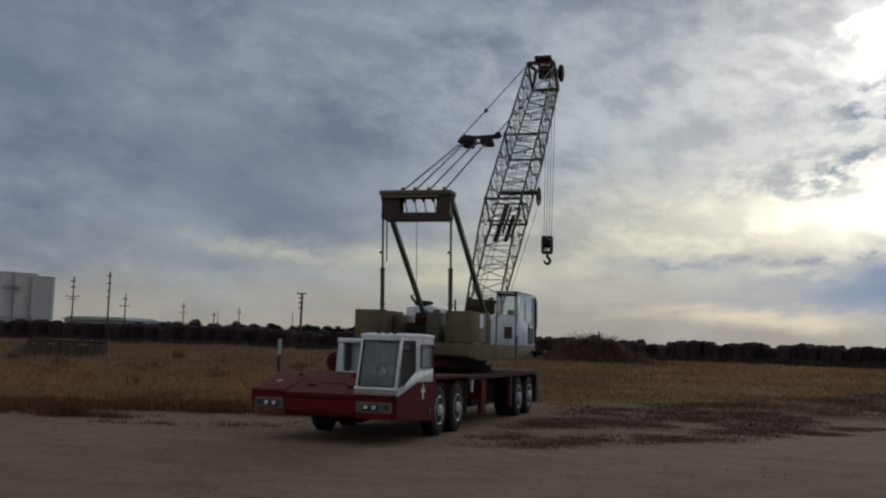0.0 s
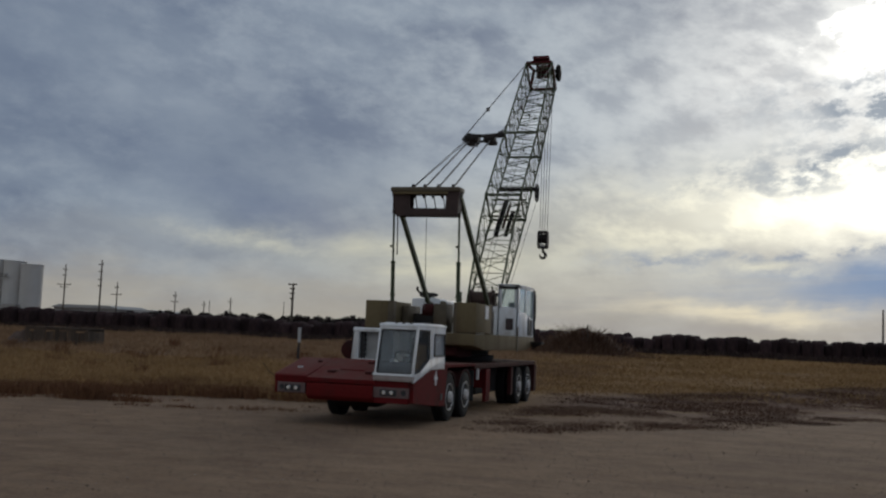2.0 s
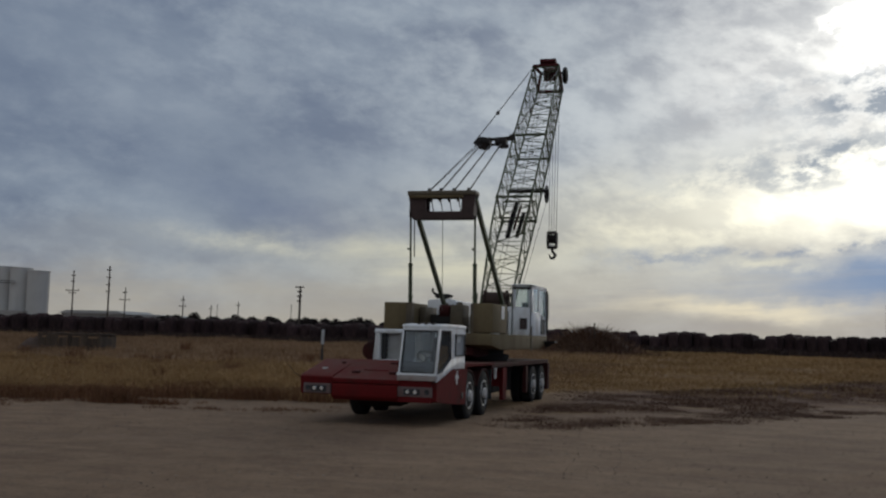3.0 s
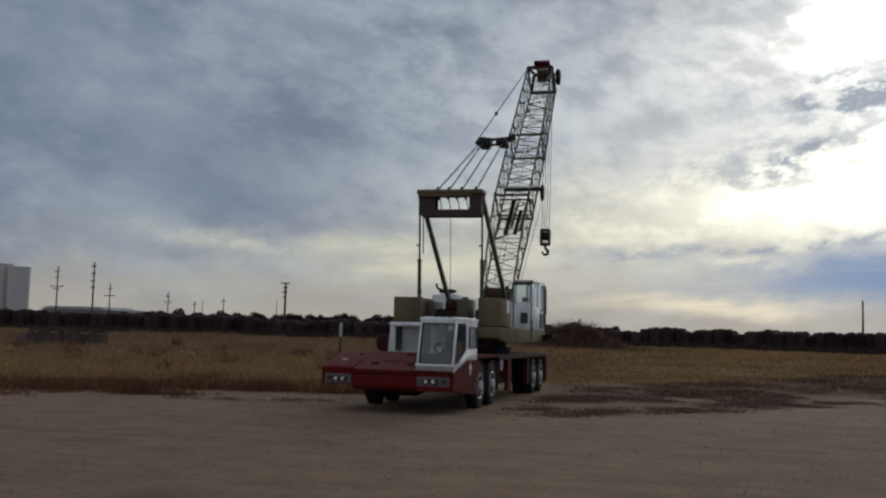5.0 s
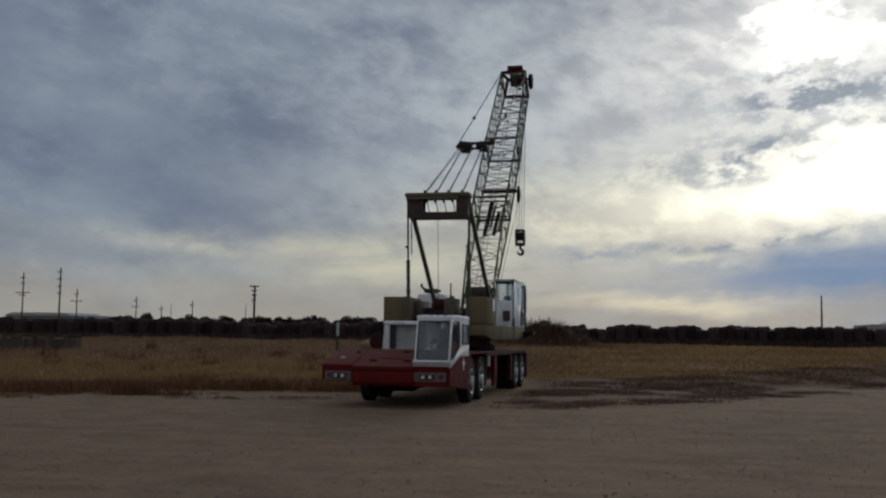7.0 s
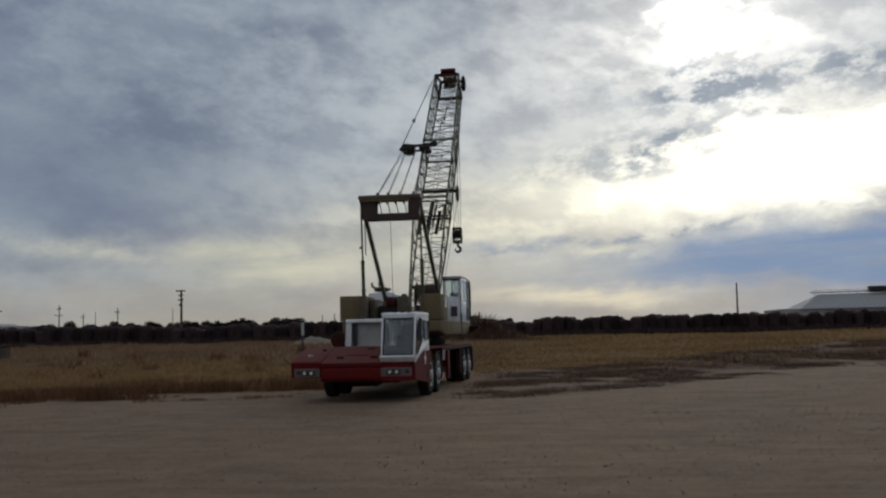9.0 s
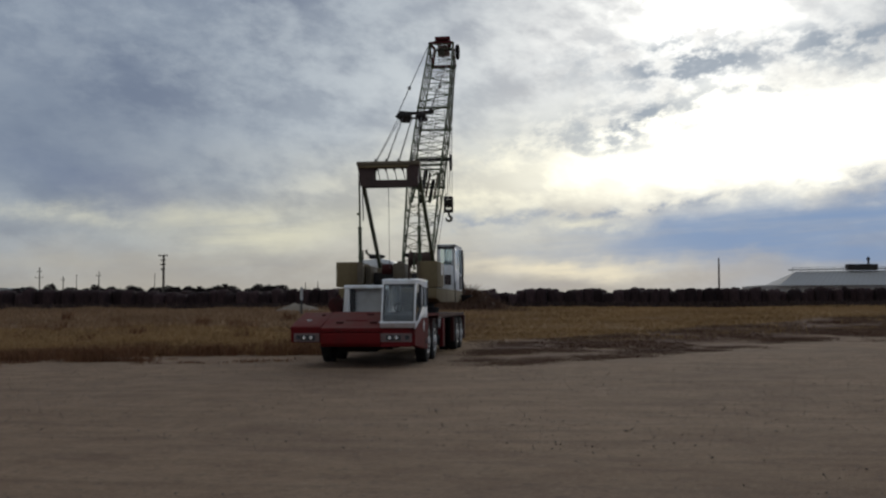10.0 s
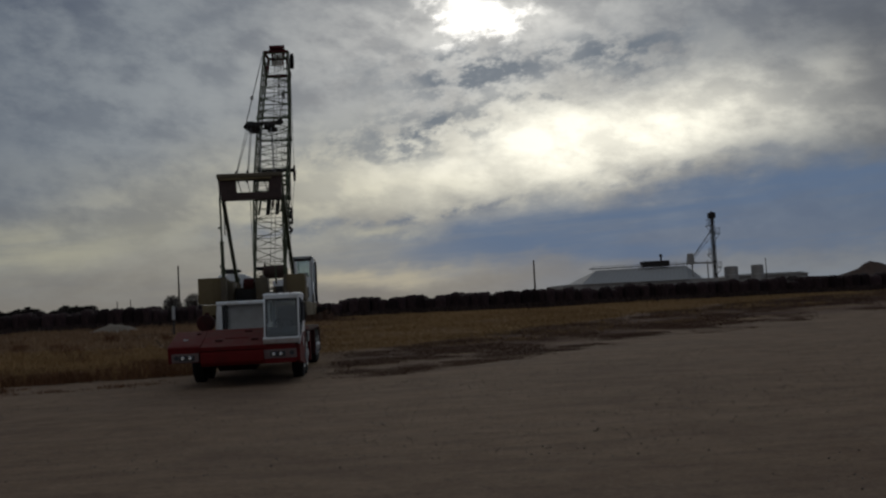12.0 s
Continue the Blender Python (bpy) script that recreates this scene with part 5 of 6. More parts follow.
    rad = [0.05, 0.055, 0.06, 0.065, 0.068, 0.068, 0.065, 0.06, 0.055, 0.05, 0.04, 0.03, 0.02]
    for i in range(len(pts) - 1):
        tube(bm, pts[i], pts[i + 1], rad[i], rad[i + 1], 10)
    part("hook", bm, STEEL_DARK, hb, "heavy forged hook", 50)
    bm = B()
    tube(bm, boom_at(7.0, 1, 0) + Vector((0.16, 0.3, -0.2)), (0.42, 13.4, 3.5), 0.009)
    tube(bm, boom_at(7.0, 1, 0) + Vector((0.16, 0.0, 0.2)), c + Vector((0.55, -0.2, -0.3)), 0.009)
    part("whip_line", bm, ROPE, crane, "thin slack whip line")
    bm = B()
    for dx in (-0.1, 0.05):
        tube(bm, (0.05 + dx, 11.2, 3.38), c + Vector((dx, -0.2, 0.3)), 0.010)
    part("main_line", bm, ROPE, crane)


gantry()
ropes_and_hook(boom())

# ---- the distance ----


def bale_stack(mesh_pool, x, y, w, h, rnd):
    st = thing("bale_stack", (x, y, field_z(y)), "dark weathered bale stack in a long uneven row", "bale stack", "storage row along the field")
    for k in range(2):
        me = mesh_pool[rnd.randrange(len(mesh_pool))]
        m = Matrix.Translation((k * w * 0.5 + rnd.uniform(-0.06, 0.06), k * 1.75 + rnd.uniform(-0.15, 0.15), -0.03)) @ Matrix.Rotation(rnd.uniform(-0.07, 0.07), 4, "Z") @ Matrix.Rotation(rnd.uniform(-0.035, 0.035), 4, "Y") @ Matrix.Diagonal((w * rnd.uniform(0.9, 1.06), 1.7, h * rnd.uniform(0.95, 1.03), 1))
        shared("bale", me, st, m)


def bale_row():
    pool = []
    for k in range(5):
        bm = B()
        box(bm, -0.5, 0.5, -0.5, 0.5, 0, 1)
        bmesh.ops.subdivide_edges(bm, edges=bm.edges[:], cuts=5, use_grid_fill=True)
        for v in bm.verts:
            c = v.co - Vector((0, 0, 0.5))
            # rounded shoulders and a shaggy skin
            n = max(abs(c.x), abs(c.y), abs(c.z))
            p = (abs(c.x) ** 5 + abs(c.y) ** 5 + abs(c.z) ** 5) ** 0.2
            c *= 1.04 * n / p if p > 0 else 1
            c += Vector((0.07, 0.07, 0.10)) * noise.noise(c * 5.0 + Vector((k * 3.1, 9, 0))) + 0.05 * noise.noise_vector(c * 9 + Vector((k * 7.3, 0, 0)))
            v.co = c + Vector((0, 0, 0.5))
        pool.append(with_mat(mesh_of(bm, "bale", 50), BALE))
    rnd = random.Random(4)
    x = -72.0
    while x < 62:
        w = rnd.uniform(0.62, 1.0) if x > -20 else rnd.uniform(0.75, 1.2)
        h = 1.50 + rnd.gauss(0, 0.045) - (0.20 if rnd.random() < 0.16 else 0.0) + (0.16 if x < -34 else 0.06 if x < -15 else 0.0) + 0.07 * noise.noise(Vector((x * 0.21, 0, 0)))
        bale_stack(pool, x + w / 2, ROW_Y + rnd.uniform(-0.4, 0.4), w, h, rnd)
        x += w * 0.97 + rnd.choice((-0.10, -0.07, -0.06, -0.05, -0.03, 0.01))


def utility_pole(x, y, h, arms, label, r=0.13):
    z0 = field_z(y)
    h, arms = h - z0, [(z - z0, w) for z, w in arms]
    p = thing("utility_pole", (x, y, z0), label, "utility pole", "poles along the horizon")
    bm = B()
    tube(bm, (0, 0, 0), (0, 0, h), r, r * 0.62, 10)
    part("pole_shaft", bm, POLE_WOOD, p, smooth=40)
    for z, w in arms:
        bm = B()
        beam(bm, (-w, -r, z), (w, -r, z), 0.07, r * 0.8)
        for s in (-1, 1):
            tube(bm, (s * w * 0.9, -r, z + 0.02), (s * w * 0.9, -r, z + 0.12), 0.025, seg=6)
        part("crossarm", bm, POLE_WOOD, p)
    return p


def plain_pole(x, y, h):
    h -= field_z(y)
    p = thing("bare_pole", (x, y, field_z(y)), "bare wooden pole standing by the storage row", "pole", "poles along the horizon")
    bm = B()
    tube(bm, (0, 0, 0), (0, 0, h), 0.10, 0.06, 10)
    part("pole_shaft", bm, POLE_WOOD, p, smooth=40)


def silos():
    z = field_z(92)
    g = thing("grain_elevator", (-81.6, 92, z), "pale concrete grain elevator with joined round silos", "grain elevator")
    for i in range(3):
        top = 8.75 + (0.35, 0.42, 0.6)[i] * (i > 0) - z
        bm = lathe(B(), [(0, 1.36), (top, 1.36), (top + 0.03, 1.42), (top + 0.12, 1.42), (top + 0.16, 1.2)], (2.6 - i * 2.95, i * 0.45, 0), "z", 40)
        part("silo", bm, CONCRETE, g, "pale concrete silo with a rim", 40)
    part("link_wall", box(B(), -3.2, 2.4, 1.2, 1.6, 0, 7.6 - z), METAL_WALL, g, "dull grey wall between the silos")
    bm = B()
    for zc in (6.0, 6.25):
        box(bm, -2.6, 0.0, -1.35, -1.2, zc, zc + 0.08)
    part("gallery_rail", bm, STEEL_DARK, g)
    bm = B()
    box(bm, -6.0, 2.4, -2.4, -1.6, 0, 3.35 - z + 0.4, 0.05)
    part("loading_dock", bm, METAL_WALL, g)


def low_building(x0, x1, y, h, label, rise=0.5):
    g = thing("low_building", ((x0 + x1) / 2, y, 0), label, "building", "sheds on the horizon")
    w = (x1 - x0) / 2
    bm = B()
    box(bm, -w, w, 0, 6, 0, h)
    part("wall", bm, METAL_WALL, g)
    bm = B()
    prism(bm, [(-w - 0.3, h), (-w * 0.8, h + rise), (w * 0.8, h + rise), (w + 0.3, h)], "y", -0.3, 6.3)
    part("roof", bm, METAL_ROOF, g)
    n = int((x1 - x0) / 3)
    for i in range(n):
        bm = B()
        box(bm, -w + 1 + i * 3, -w + 2.2 + i * 3, -0.06, 0.02, h * 0.45, h * 0.8)
        part("window", bm, STEEL_DARK, g)


def storage_shed():
    g = thing("storage_shed", (41.4, 115, 0), "long grey storage shed with a pale hipped metal roof", "shed")
    bm = B()
    box(bm, -11.0, 6.2, 0, 12, 0, 3.85, 0.02)
    part("wall", bm, METAL_WALL, g, "dull grey metal wall")
    bm = B()
    prism(bm, [(6.2, 0), (10.9, 0), (10.9, 12), (6.2, 12)], "z", 0, 3.85)
    part("end_bay", bm, METAL_WALL, g)
    # hipped roof: pale slope to the front, gable to the right
    bm = B()
    v = [bm.verts.new(p) for p in ((-8.4, -0.4, 3.8), (6.6, -0.4, 3.8), (10.9, 6, 3.8), (6.6, 12.4, 3.8), (-8.4, 12.4, 3.8), (-5.0, 5, 5.75), (8.0, 5, 5.85))]
    for f in ((0, 1, 6, 5), (1, 2, 6), (2, 3, 6), (3, 4, 5, 6), (4, 0, 5), (0, 4, 3, 2, 1)):
        bm.faces.new([v[i] for i in f])
    part("roof", bm, METAL_ROOF, g, "pale metal roof")
    for i in range(24):
        bm = B()
        t = i / 23
        a, b = Vector((-8.3, -0.4, 3.81)).lerp(Vector((6.5, -0.4, 3.81)), t), Vector((-5.0, 5, 5.77)).lerp(Vector((8.0, 5, 5.87)), t)
        beam(bm, a, b, 0.05, 0.05)
        part("roof_seam", bm, METAL_WALL, g)
    bm = B()
    beam(bm, (-6.0, 5, 6.0), (10.0, 5, 6.15), 0.5, 0.16)
    for i in range(14):
        tube(bm, (-5.5 + i * 1.1, 5, 5.6), (-5.5 + i * 1.1, 5, 6.3), 0.05, seg=6)
    beam(bm, (-5.5, 5, 6.3), (9.6, 5, 6.4), 0.06, 0.05)
    part("ridge_conveyor", bm, METAL_ROOF, g, "pale conveyor along the ridge")
    bm = B()
    box(bm, 1.6, 5.4, 4.2, 6.0, 5.9, 6.7, 0.04)
    tube(bm, (4.4, 5, 6.6), (4.4, 5, 7.7), 0.14)
    tube(bm, (4.4, 5, 7.3), (4.4, 5, 7.5), 0.25)
    part("roof_house", bm, STEEL_DARK, g, "dark machine house on the ridge")


def elevator_leg():
    g = thing("elevator_tower", (52.9, 118, 0), "slender dark bucket elevator tower with platforms", "tower")
    bm = B()
    for dx in (-0.22, 0.22):
        for dy in (-0.22, 0.22):
            tube(bm, (dx, dy, 0), (dx, dy, 12.6), 0.045, seg=6)
    for i in range(13):
        z = 0.5 + i * 0.95
        s = 1 if i % 2 else -1
        tube(bm, (-0.22 * s, -0.22, z), (0.22 * s, -0.22, z + 0.95), 0.035, seg=6)
        tube(bm, (-0.22, -0.22, z), (0.22, -0.22, z), 0.035, seg=6)
    box(bm, -0.07, 0.07, -0.07, 0.07, 0, 12.4)
    part("mast", bm, STEEL_DARK, g, "dark lattice mast")
    bm = B()
    box(bm, -0.5, 0.45, -0.4, 0.4, 12.3, 13.1, 0.05)
    tube(bm, (0, 0, 13.0), (0, 0, 13.3), 0.3, 0.1)
    part("head", bm, STEEL_DARK, g, "dark elevator head")
    for z, s in ((11.2, -1), (10.0, 1), (7.2, -1), (5.2, 1)):
        bm = B()
        box(bm, s * 0.25, s * 0.9, -0.4, 0.4, z, z + 0.08)
        for k in range(4):
            tube(bm, (s * (0.3 + 0.19 * k), -0.4, z), (s * (0.3 + 0.19 * k), -0.4, z + 0.9), 0.03, seg=5)
        beam(bm, (s * 0.25, -0.4, z + 0.9), (s * 0.9, -0.4, z + 0.9), 0.04, 0.04)
        beam(bm, (s * 0.9, 0, z), (s * 0.2, 0, z - 1.0), 0.06, 0.06)
        part("platform", bm, STEEL_DARK, g)
    bm = B()
    tube(bm, (-0.2, 0, 10.6), (-3.9, -1, 6.3), 0.07, seg=6)
    tube(bm, (-0.2, 0, 9.8), (-3.9, -1, 6.0), 0.04, seg=6)
    part("chute", bm, STEEL_DARK, g, "slanting chute pipe")
    bm = B()
    beam(bm, (-3.6, -1, 6.1), (0, 0, 6.0), 0.2, 0.25)
    for xv in (-3.4, -1.2):
        tube(bm, (xv, -0.5, 0), (xv, -0.5, 6.4), 0.1, seg=6)
    prism(bm, [(-4.3, 5.9), (-3.3, 5.9), (-3.5, 7.4), (-4.1, 7.4)], "y", -1.4, -0.6)
    part("transfer_bridge", bm, METAL_WALL, g)


def bins():
    for x, w, h in ((55.2, 0.95, 5.3), (59.0, 0.85, 5.35)):
        g = thing("storage_bin", (x, 118, 0), "small dull metal storage bin with a flat top", "bin", "bins beside the tower")
        bm = B()
        lathe(bm, [(0, w), (h, w), (h + 0.1, w * 0.8)], (0, 0, 0), "z", 24)
        part("bin_shell", bm, METAL_WALL, g, smooth=40)
        for z in (1.5, 2.8, 4.1):
            bm = lathe(B(), [(z, w + 0.01), (z + 0.02, w + 0.04), (z + 0.08, w + 0.04), (z + 0.1, w + 0.01)], (0, 0, 0), "z", 24)
            part("hoop", bm, METAL_ROOF, g)
    utility_pole(59.9, 117, 6.3, (), "thin dark pole beside a storage bin", 0.08)
    low_building(57.0, 69.0, 124, 4.0, "low dull sheds behind the storage row", 0.3)


def tree(x, y, h, spread, seed, label="leafless grey-brown tree with a twiggy crown", depth0=4):
    h -= field_z(y)
    t = thing("tree", (x, y, field_z(y)), label, "tree", "trees behind the storage row")
    rnd = random.Random(seed)
    trunk, crown = B(), B()

    def grow(bm, p, d, length, r, depth):
        q = p + d * length
        tube(bm, p, q, r, r * 0.65, 5)
        if depth == 0:
            return
        for _ in range(3 if depth > 1 else 4):
            e = (d + Vector((rnd.uniform(-1, 1), rnd.uniform(-1, 1), rnd.uniform(-0.2, 0.7))) * 0.75 * spread).normalized()
            grow(crown, q - d * length * rnd.uniform(0, 0.35), e, length * rnd.uniform(0.55, 0.8), r * 0.55, depth - 1)

    grow(trunk, Vector((0, 0, 0)), Vector((0, 0, 1)), h * (0.42 if depth0 == 4 else 0.25), h * 0.02, min(depth0, 4))
    part("trunk", trunk, BARK, t)
    part("crown", crown, BARK, t)
    if depth0 == 5:
        verts, faces = [], []
        for k in range(1500):
            u = Vector((rnd.gauss(0, 1), rnd.gauss(0, 1), rnd.gauss(0, 1))).normalized() * rnd.random() ** 0.45
            p = Vector((u.x * h * 0.32, u.y * h * 0.32, h * 0.62 + u.z * h * 0.38))
            a, b = Vector((rnd.gauss(0, 1), rnd.gauss(0, 1), rnd.gauss(0, 1))).normalized() * 0.085, Vector((rnd.gauss(0, 1), rnd.gauss(0, 1), rnd.gauss(0, 1))).normalized() * 0.06
            verts += [p - a, p + b, p + a, p - b]
            faces.append((4 * k, 4 * k + 1, 4 * k + 2, 4 * k + 3))
        me = bpy.data.meshes.new("foliage")
        me.from_pydata(verts, [], faces)
        shared("foliage", with_mat(me, DUSKY), t, Matrix.Identity(4), "dark dry leaves")
    return t


def mound(name, x, y, w, d, h, mat, label, seed):
    bm = B()
    n = 26
    ring = []
    for i in range(n):
        row = []
        for j in range(n):
            u, v = 2 * i / (n - 1) - 1, 2 * j / (n - 1) - 1
            r = math.hypot(u, v)
            z = h * max(0, math.cos(min(1, r) * math.pi / 2)) ** 1.3
            z *= 1 + 0.45 * noise.fractal(Vector((u * 2.5 + seed, v * 2.5, seed)), 1.0, 2.0, 4)
            row.append(bm.verts.new((u * w, v * d, max(-0.05, z - 0.03))))
        ring.append(row)
    for a, b in zip(ring, ring[1:]):
        for j in range(n - 1):
            bm.faces.new((a[j], a[j + 1], b[j + 1], b[j]))
    me = with_mat(mesh_of(bm, name, 60), mat)
    ob = new(name, me)
    ob.location = (x, y, field_z(y))
    return tagged(ob, label, "pile")


def pallet_platform():
    z = field_z(35)
    g = thing("wooden_platform", (-31.6, 35, z), "low weathered wooden platform standing in dry grass", "platform")
    rnd = random.Random(9)
    for i in range(12):
        bm = box(B(), -2.8 + i * 0.375, -2.47 + i * 0.375, -0.9, 0.9, 0.93 + rnd.uniform(-0.02, 0.02), 1.0)
        part("plank", bm, WOOD, g)
    for i in range(15):
        x0 = -2.75 + i * 0.3 + rnd.uniform(-0.04, 0.04)
        bm = box(B(), x0, x0 + rnd.uniform(0.25, 0.29), -0.88, -0.80, -0.05, 0.8 + rnd.uniform(-0.10, 0.08))
        part("board", bm, WOOD, g)
    for i in range(6):
        y0 = -0.86 + i * 0.29
        part("board", box(B(), 1.60, 1.68, y0, y0 + rnd.uniform(0.25, 0.28), -0.05, 0.85 + rnd.uniform(-0.08, 0.06)), WOOD, g)
    for yv in (-0.85, 0.8):
        part("bearer", box(B(), -2.8, 1.62, yv, yv + 0.08, 0.80, 0.93), WOOD, g)
    mound("scrap_heap", -34.9, 34.5, 1.2, 1.0, 0.7, EARTH, "dark scrap heap in dry grass", 3.0)


bale_row()
POLE_Y = ROW_Y + 2.0
utility_pole(-30.2, POLE_Y, 6.05, ((5.95, 0.42), (5.55, 0.22), (5.15, 0.22), (4.7, 0.18)), "tall dark utility pole with a short top arm", 0.13)
utility_pole(-53.6, POLE_Y, 7.25, ((6.75, 0.22), (6.2, 0.18), (5.35, 0.75), (5.1, 0.4)), "utility pole with one wide crossarm", 0.085)
utility_pole(-49.7, POLE_Y, 7.7, ((7.3, 0.24), (6.6, 0.22), (5.9, 0.2), (5.3, 0.2)), "tall utility pole with short brackets", 0.10)
utility_pole(-47.9, POLE_Y, 5.7, ((5.2, 0.2), (4.55, 0.55)), "utility pole with one crossarm", 0.075)
utility_pole(-46.6, POLE_Y + 14, 4.6, ((4.2, 0.2),), "short distant utility pole", 0.07)
utility_pole(-41.8, POLE_Y, 5.0, ((4.6, 0.2), (4.05, 0.35)), "distant wooden utility pole with brackets", 0.065)
utility_pole(-38.3, POLE_Y, 4.3, (), "thin distant utility pole", 0.04)
utility_pole(-36.2, POLE_Y, 4.6, ((4.2, 0.2),), "distant wooden utility pole with brackets", 0.06)
utility_pole(-31.0, POLE_Y, 4.4, (), "thin distant utility pole", 0.04)
utility_pole(-17.3, POLE_Y, 3.5, (), "thin distant utility pole", 0.05)
utility_pole(-16.2, POLE_Y, 3.6, (), "thin distant utility pole", 0.05)
plain_pole(18.0, POLE_Y, 5.3)
plain_pole(-12.2, POLE_Y, 6.25)
silos()
low_building(-66.5, -58.4, 80, 3.45, "long low pale warehouse near the silos", 0.35)
low_building(-58.0, -54.6, 82, 3.2, "low pale warehouse end near the silos", 0.3)
low_building(-8.9, -6.4, 66, 2.55, "small pale shed behind the storage row", 0.25)
storage_shed()
elevator_leg()
bins()
rt = random.Random(11)
shrubs = [tree(-44 + 3.4 * k, ROW_Y + 5 + k % 3, 3.15 + 0.12 * (k % 3), 1.2, 40 + k, "dense leafless brown windbreak tree", 5) for k in range(6)]
for i in range(110):
    xv = -47 + i * 0.27 + rt.uniform(-0.5, 0.5)
    if xv > -20:
        break
    s = rt.uniform(0.82, 1.04)
    yv = ROW_Y + 4 + rt.uniform(-1.5, 3)
    copy_thing(shrubs[i % 6], Matrix.Translation((xv, yv, field_z(yv))) @ Matrix.Rotation(rt.uniform(0, 6.28), 4, "Z") @ Matrix.Diagonal((s, s, s * rt.uniform(0.85, 1.1), 1)))
for xv, yv, hv in ((-11.3, ROW_Y + 4, 3.95), (-13.2, ROW_Y + 4.5, 3.9)):
    tree(xv, yv, hv, 1.1, int(xv * 7) + 300, "bushy bare tree beside a pole", 5)
mound("brush_mound", -2.4, 50.0, 3.6, 3.0, 1.75, EARTH, "dark brush covered earth mound", 1.0)
mound("gravel_mound", -14.3, 50.0, 2.0, 1.4, 0.5, GRAVEL, "pale gravel pile in the dry field", 5.0)
mound("earth_bank", 75.0, 114.0, 12.5, 5.0, 3.1, EARTH, "long dark earth bank behind the sheds", 7.0)
utility_pole(-1.9, 48.2, 3.1, (), "short dark post on the brush mound", 0.07)
pallet_platform()

# ---- grass and weeds ----


def tufts(name, places, mat, label, blades, seed, thin=1.0, lay=0.0):
    """Clumps of thin bent blades; one joined mesh."""
    rnd = np.random.default_rng(seed)
    verts, faces = [], []
    k = 0
    for x, y, h, w in places:
        for _ in range(blades):
            a = rnd.uniform(0, 2 * math.pi)
            bx, by = x + rnd.normal(0, w), y + rnd.normal(0, w)
            hh = h * rnd.uniform(0.45, 1.15)
            lean = rnd.uniform(0.15, 1.0) * hh + lay * rnd.uniform(0.4, 1.0)
            la = rnd.uniform(0, 2 * math.pi)
            t = thin * (0.006 + 0.010 * rnd.random() + 0.0005 * max(0, y))
            ca, sa_ = math.cos(a) * t, math.sin(a) * t
            mx, my = bx + 0.35 * lean * math.cos(la), by + 0.35 * lean * math.sin(la)
            z0 = field_z(by)
            verts += [(bx - ca, by - sa_, z0 - 0.03), (bx + ca, by + sa_, z0 - 0.03), (mx + ca * 0.8, my + sa_ * 0.8, z0 + hh * 0.6), (mx - ca * 0.8, my - sa_ * 0.8, z0 + hh * 0.6), (bx + lean * math.cos(la), by + lean * math.sin(la), z0 + hh)]
            faces += [(k, k + 1, k + 2, k + 3), (k + 3, k + 2, k + 4)]
            k += 5
    me = bpy.data.meshes.new(name)
    me.from_pydata(verts, [], faces)
    me.materials.append(mat)
    return tagged(new(name, me), label, "grass", kind="stuff")


def scatter(n, x0, x1, y0, y1, off, seed, rule, near=1.0):
    rnd = random.Random(seed)
    out = []
    while len(out) < n:
        x = rnd.uniform(x0, x1)
        y = y0 + (y1 - y0) * rnd.random() ** near
        if -2.3 < x < 2.3 and -1.5 < y < 14.2:
            continue
        if any(abs(x - mx) < 2.4 and abs(y - my) < 1.5 for mx, my in ((-14.3, 50.0),)):
            continue
        d = y - lot_edge(x) - off
        p = noise.fractal(Vector((x * 0.22, y * 0.22, seed)), 1.0, 2.0, 4)
        s = rule(d + 2.6 * p, p, x, y)
        if s and rnd.random() < s[0]:
            out.append((x, y, s[1] * rnd.uniform(0.7, 1.2), s[2]))
    return out


# dead weed clumps standing out on the lot: place, half width, height, count
CLUMPS = ((-7.8, 2.6, 0.50, 0.55, 60), (-6.6, 3.0, 0.28, 0.26, 18), (-5.6, 1.4, 0.32, 0.12, 9), (-4.7, 1.7, 0.32, 0.12, 9), (-3.2, 2.4, 0.30, 0.13, 9), (-2.6, 3.0, 0.3, 0.12, 7), (-12.5, 2.0, 0.7, 0.32, 16), (-14.5, 1.6, 0.9, 0.36, 20))


def fleck(x, y):
    return 0.6 * noise.fractal(Vector((x * 0.35, y * 0.3, 3.3)), 1.0, 2.0, 5) + 0.7 * noise.fractal(Vector((x * 1.3, y * 0.9, 8.1)), 1.0, 2.0, 4)


def drift(x, y):
    """Long lazy bands in which the grass stands taller or is pressed flat."""
    return noise.fractal(Vector((x * 0.10, y * 0.34, 6.1)), 1.0, 2.0, 4)


near_left = scatter(7200, -32, -1.2, 1, 27, 0, 2, lambda d, p, x, y: (min(1, d * 0.45), max(0.10, 0.33 + 0.20 * p + 0.16 * drift(x, y)), 0.16) if d > 0.5 else None, 1.25)
tufts("dry_grass", near_left, STRAW, "thick straw coloured dry grass along the lot", 18, 5, 0.5)
brown = scatter(2300, -32, -1.2, 1, 15, 0, 44, lambda d, p, x, y: (1.0 if d < 1.6 else 0.55 * (noise.noise(Vector((x * 0.4, y * 0.8, 2.0))) > 0.05), 0.30 + 0.20 * p, 0.17) if 0 < d < 6 else None, 1.2)
tufts("brown_grass", brown, WEED, "reddish brown dead grass along the lot", 17, 45, 0.6)
mid = scatter(9000, -66, 1, 20, 60, 0, 6, lambda d, p, x, y: (0.95, max(0.08, 0.25 + 0.12 * p + 0.14 * drift(x, y)), 0.5) if d > 3 else None, 1.15)
tufts("field_grass", mid, STRAW_DULL, "pale dry grass across the open field", 14, 7, 0.55)
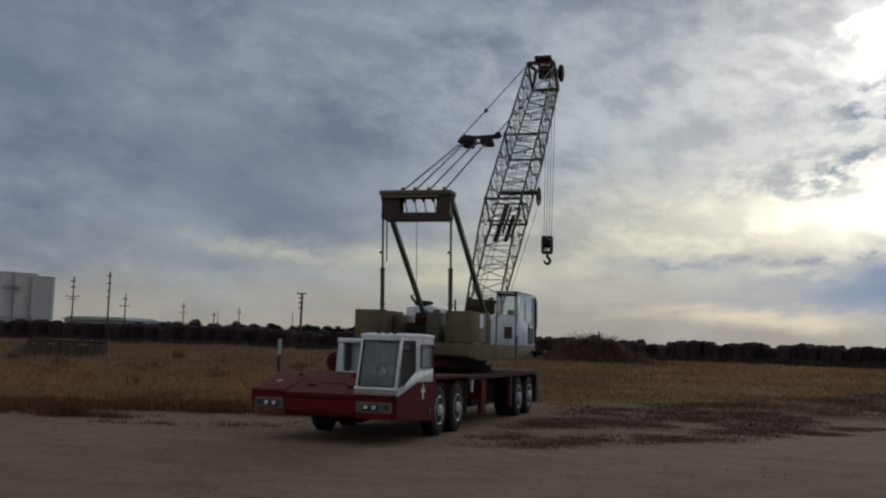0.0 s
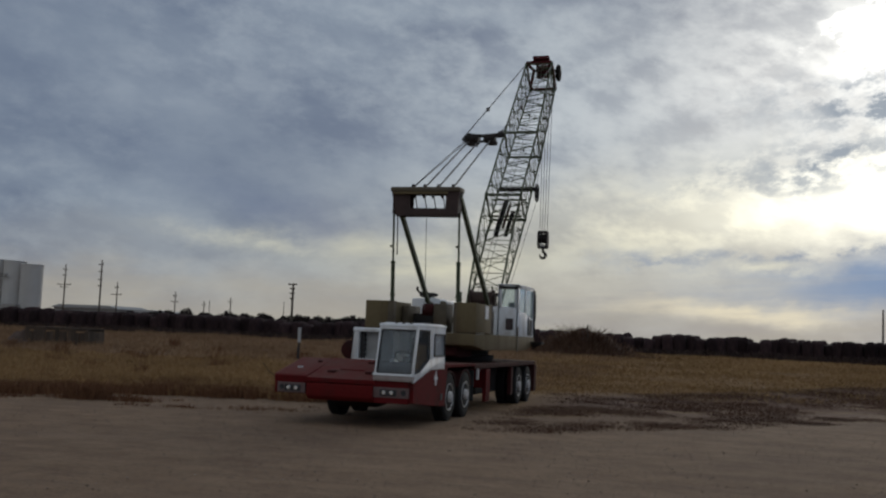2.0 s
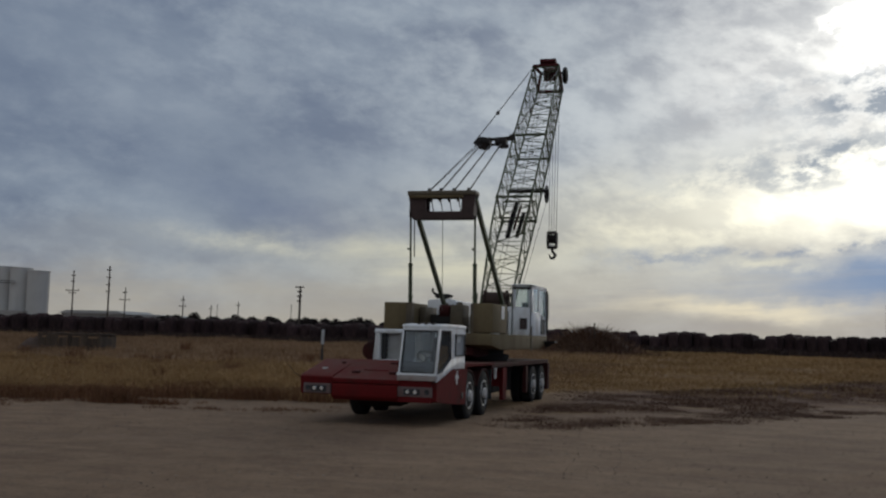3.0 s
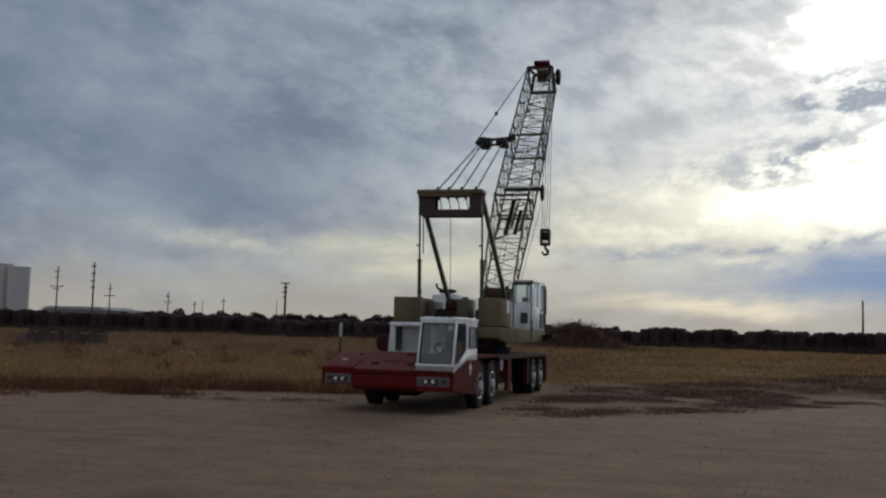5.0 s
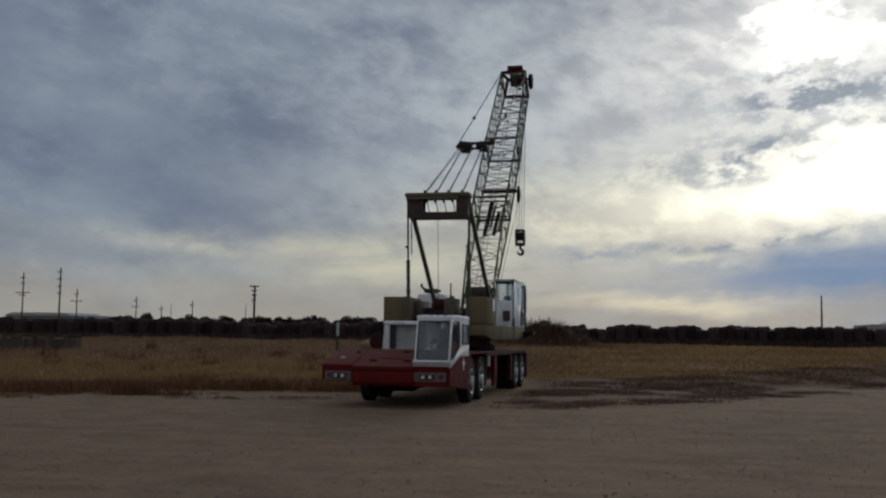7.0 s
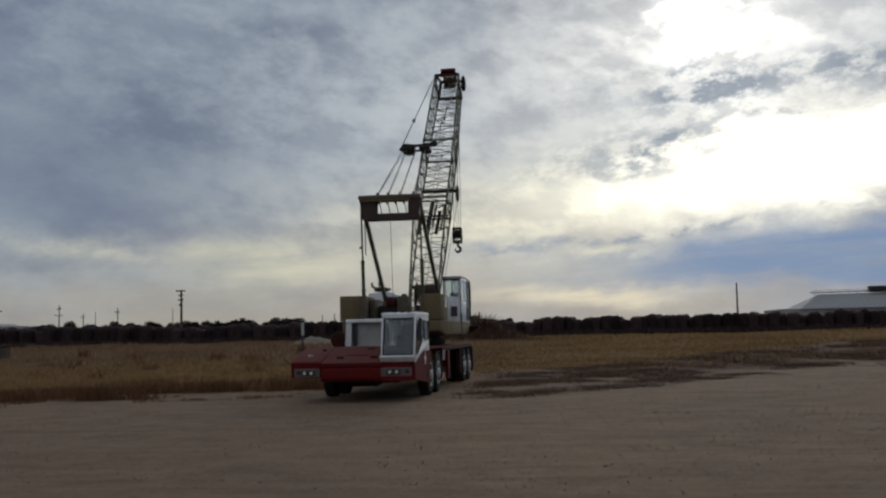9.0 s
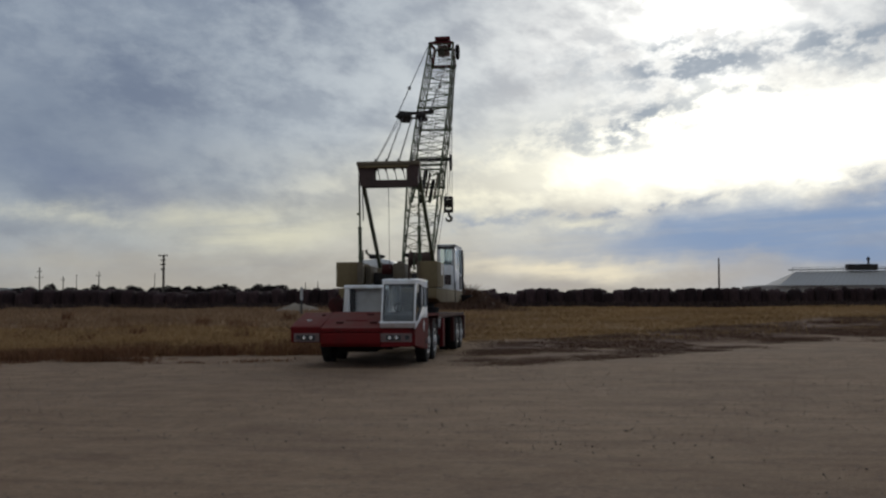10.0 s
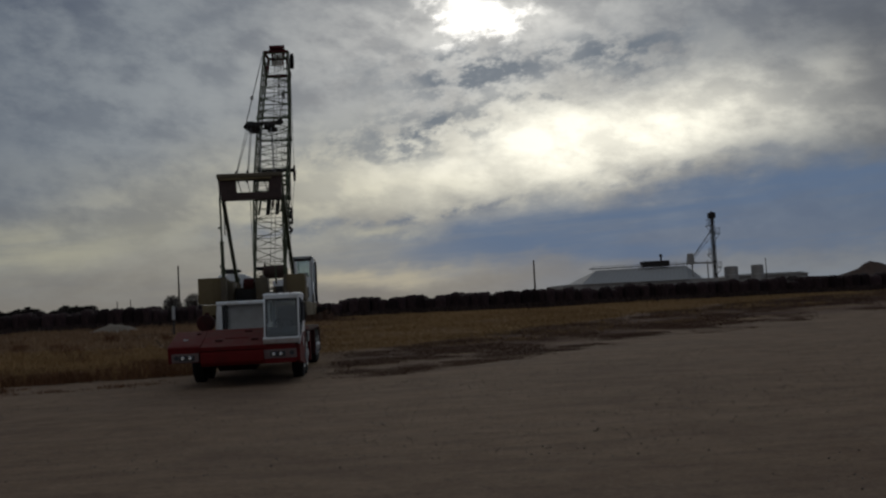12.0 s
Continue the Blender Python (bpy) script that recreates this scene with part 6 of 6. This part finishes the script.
fringe = scatter(1900, -26, -1.0, 0.5, 11, 0, 8, lambda d, p, x, y: (0.2 + 0.5 * max(0, d + 0.4), 0.24 + 0.18 * p, 0.20) if -0.3 < d < 1.6 else None)
fringe += [(x + rt.gauss(0, sx), y + rt.gauss(0, 0.25), rt.uniform(0.15, 1.0) * hh, 0.12) for x, y, sx, hh, n in CLUMPS for _ in range(n)]
tufts("weed_fringe", fringe, WEED, "dark brown weeds fringing the dirt lot", 20, 9, 0.6)
right = scatter(7600, 1.5, 66, 3, 62, 0, 12, lambda d, p, x, y: (1.0, 0.06 + 0.10 * max(0, p), 0.34) if fleck(x, y) > (0.05 if d < 3.0 or x < 5 else -0.14) and 0.0 < d < 13 else ((0.8, 0.05, 0.28) if fleck(x, y) > 0.22 and -4.0 < d <= 0.0 else None), 1.35)
tufts("low_weeds", right, WEED_PALE, "low dark brown weeds in patches on bare dirt", 22, 13, 0.45, 0.18)
right_field = scatter(11000, -4, 66, 14, 60, 0, 17, lambda d, p, x, y: (1.0 if d > 13 or x < 3 else 0.22 * (fleck(x, y) > 0.0), max(0.05, 0.15 + 0.08 * p + 0.08 * drift(x, y)), 0.45) if d > 5 and y > 17 else None, 1.0)
tufts("short_grass", right_field, STRAW, "short pale dry grass across the far field", 14, 19, 0.5, 0.10)
apron = scatter(520, 1.4, 16, 1.0, 16, 0, 21, lambda d, p, x, y: (1.0, 0.04 + 0.05 * max(0, p), 0.26) if fleck(x, y) > 0.10 and -5 < d < 3 else None)
tufts("trampled_weeds", apron, WEED_PALE, "flat dark weeds scattered near the crane", 44, 23, 0.55, 0.2)
clumps = [(rt.uniform(-34, -3), rt.uniform(9, 40), rt.uniform(0.3, 0.65), 0.25) for _ in range(40)]
tufts("tall_weeds", clumps, WEED, "taller dark weed clumps among dry grass", 60, 25, 0.7)
clods = scatter(150, -18, 1.0, -2.5, 7.0, 0, 31, lambda d, p, x, y: (1.0 if p > 0.22 else 0.02, 0.05, 0.13) if -4.5 < d < 0 else None)
tufts("lot_weeds", clods, WEED, "small dead weed clumps on the dirt lot", 26, 33, 0.7, 0.12)
strip = [(rt.uniform(-72, 62), ROW_Y - 1.0 - 8.0 * rt.random() ** 1.8, rt.uniform(0.15, 0.6), 0.4) for _ in range(5200)]
tufts("scrub_strip", strip, SCRUB, "dull dark scrub along the foot of the storage row", 12, 51)


def brush(x, y):
    r = math.hypot((x + 2.4) / 3.6, (y - 50.0) / 3.0)
    return 1.75 * math.cos(min(1, r) * math.pi / 2) ** 1.3


bush = [(rt.gauss(-2.4, 1.6), rt.gauss(48.6, 0.8), rt.uniform(0.05, 0.3), 0.35) for _ in range(420)]
bush = [(x, y, h + brush(x, y) * rt.uniform(0.8, 1.1), w) for x, y, h, w in bush]
tufts("mound_brush", bush, WEED_PALE, "dark dry brush on the earth mound", 30, 15)


def pebbles(n, seed):
    """Small stones strewn over the lot; one joined mesh."""
    rnd = np.random.default_rng(seed)
    verts, faces = [], []
    shape = ((1, 0, 0), (-1, 0, 0), (0, 1, 0), (0, -1, 0), (0, 0, 0.7), (0, 0, -0.6))
    tri = ((0, 2, 4), (2, 1, 4), (1, 3, 4), (3, 0, 4), (2, 0, 5), (1, 2, 5), (3, 1, 5), (0, 3, 5))
    k = 0
    for _ in range(n):
        x, y = rnd.uniform(-16, 20), rnd.uniform(-18, 6)
        if y > lot_edge(x):
            continue
        r = 0.004 + 0.013 * rnd.random() ** 4
        a = rnd.uniform(0, 6.28)
        ca, sa_ = math.cos(a), math.sin(a)
        for px, py, pz in shape:
            px, py = px * rnd.uniform(0.7, 1.4), py * rnd.uniform(0.7, 1.2)
            verts.append((x + r * (px * ca - py * sa_), y + r * (px * sa_ + py * ca), field_z(y) + 0.01 + r * pz))
        faces += [tuple(k + i for i in f) for f in tri]
        k += 6
    me = bpy.data.meshes.new("pebbles")
    me.from_pydata(verts, [], faces)
    me.materials.append(STONE)
    tagged(new("pebbles", me), "small loose stones strewn over the dirt lot", "pebbles", kind="stuff")


STONE = grass_material("loose_stone", (0.10, 0.08, 0.065), (0.20, 0.165, 0.135), (0.36, 0.31, 0.26))
pebbles(26000, 41)
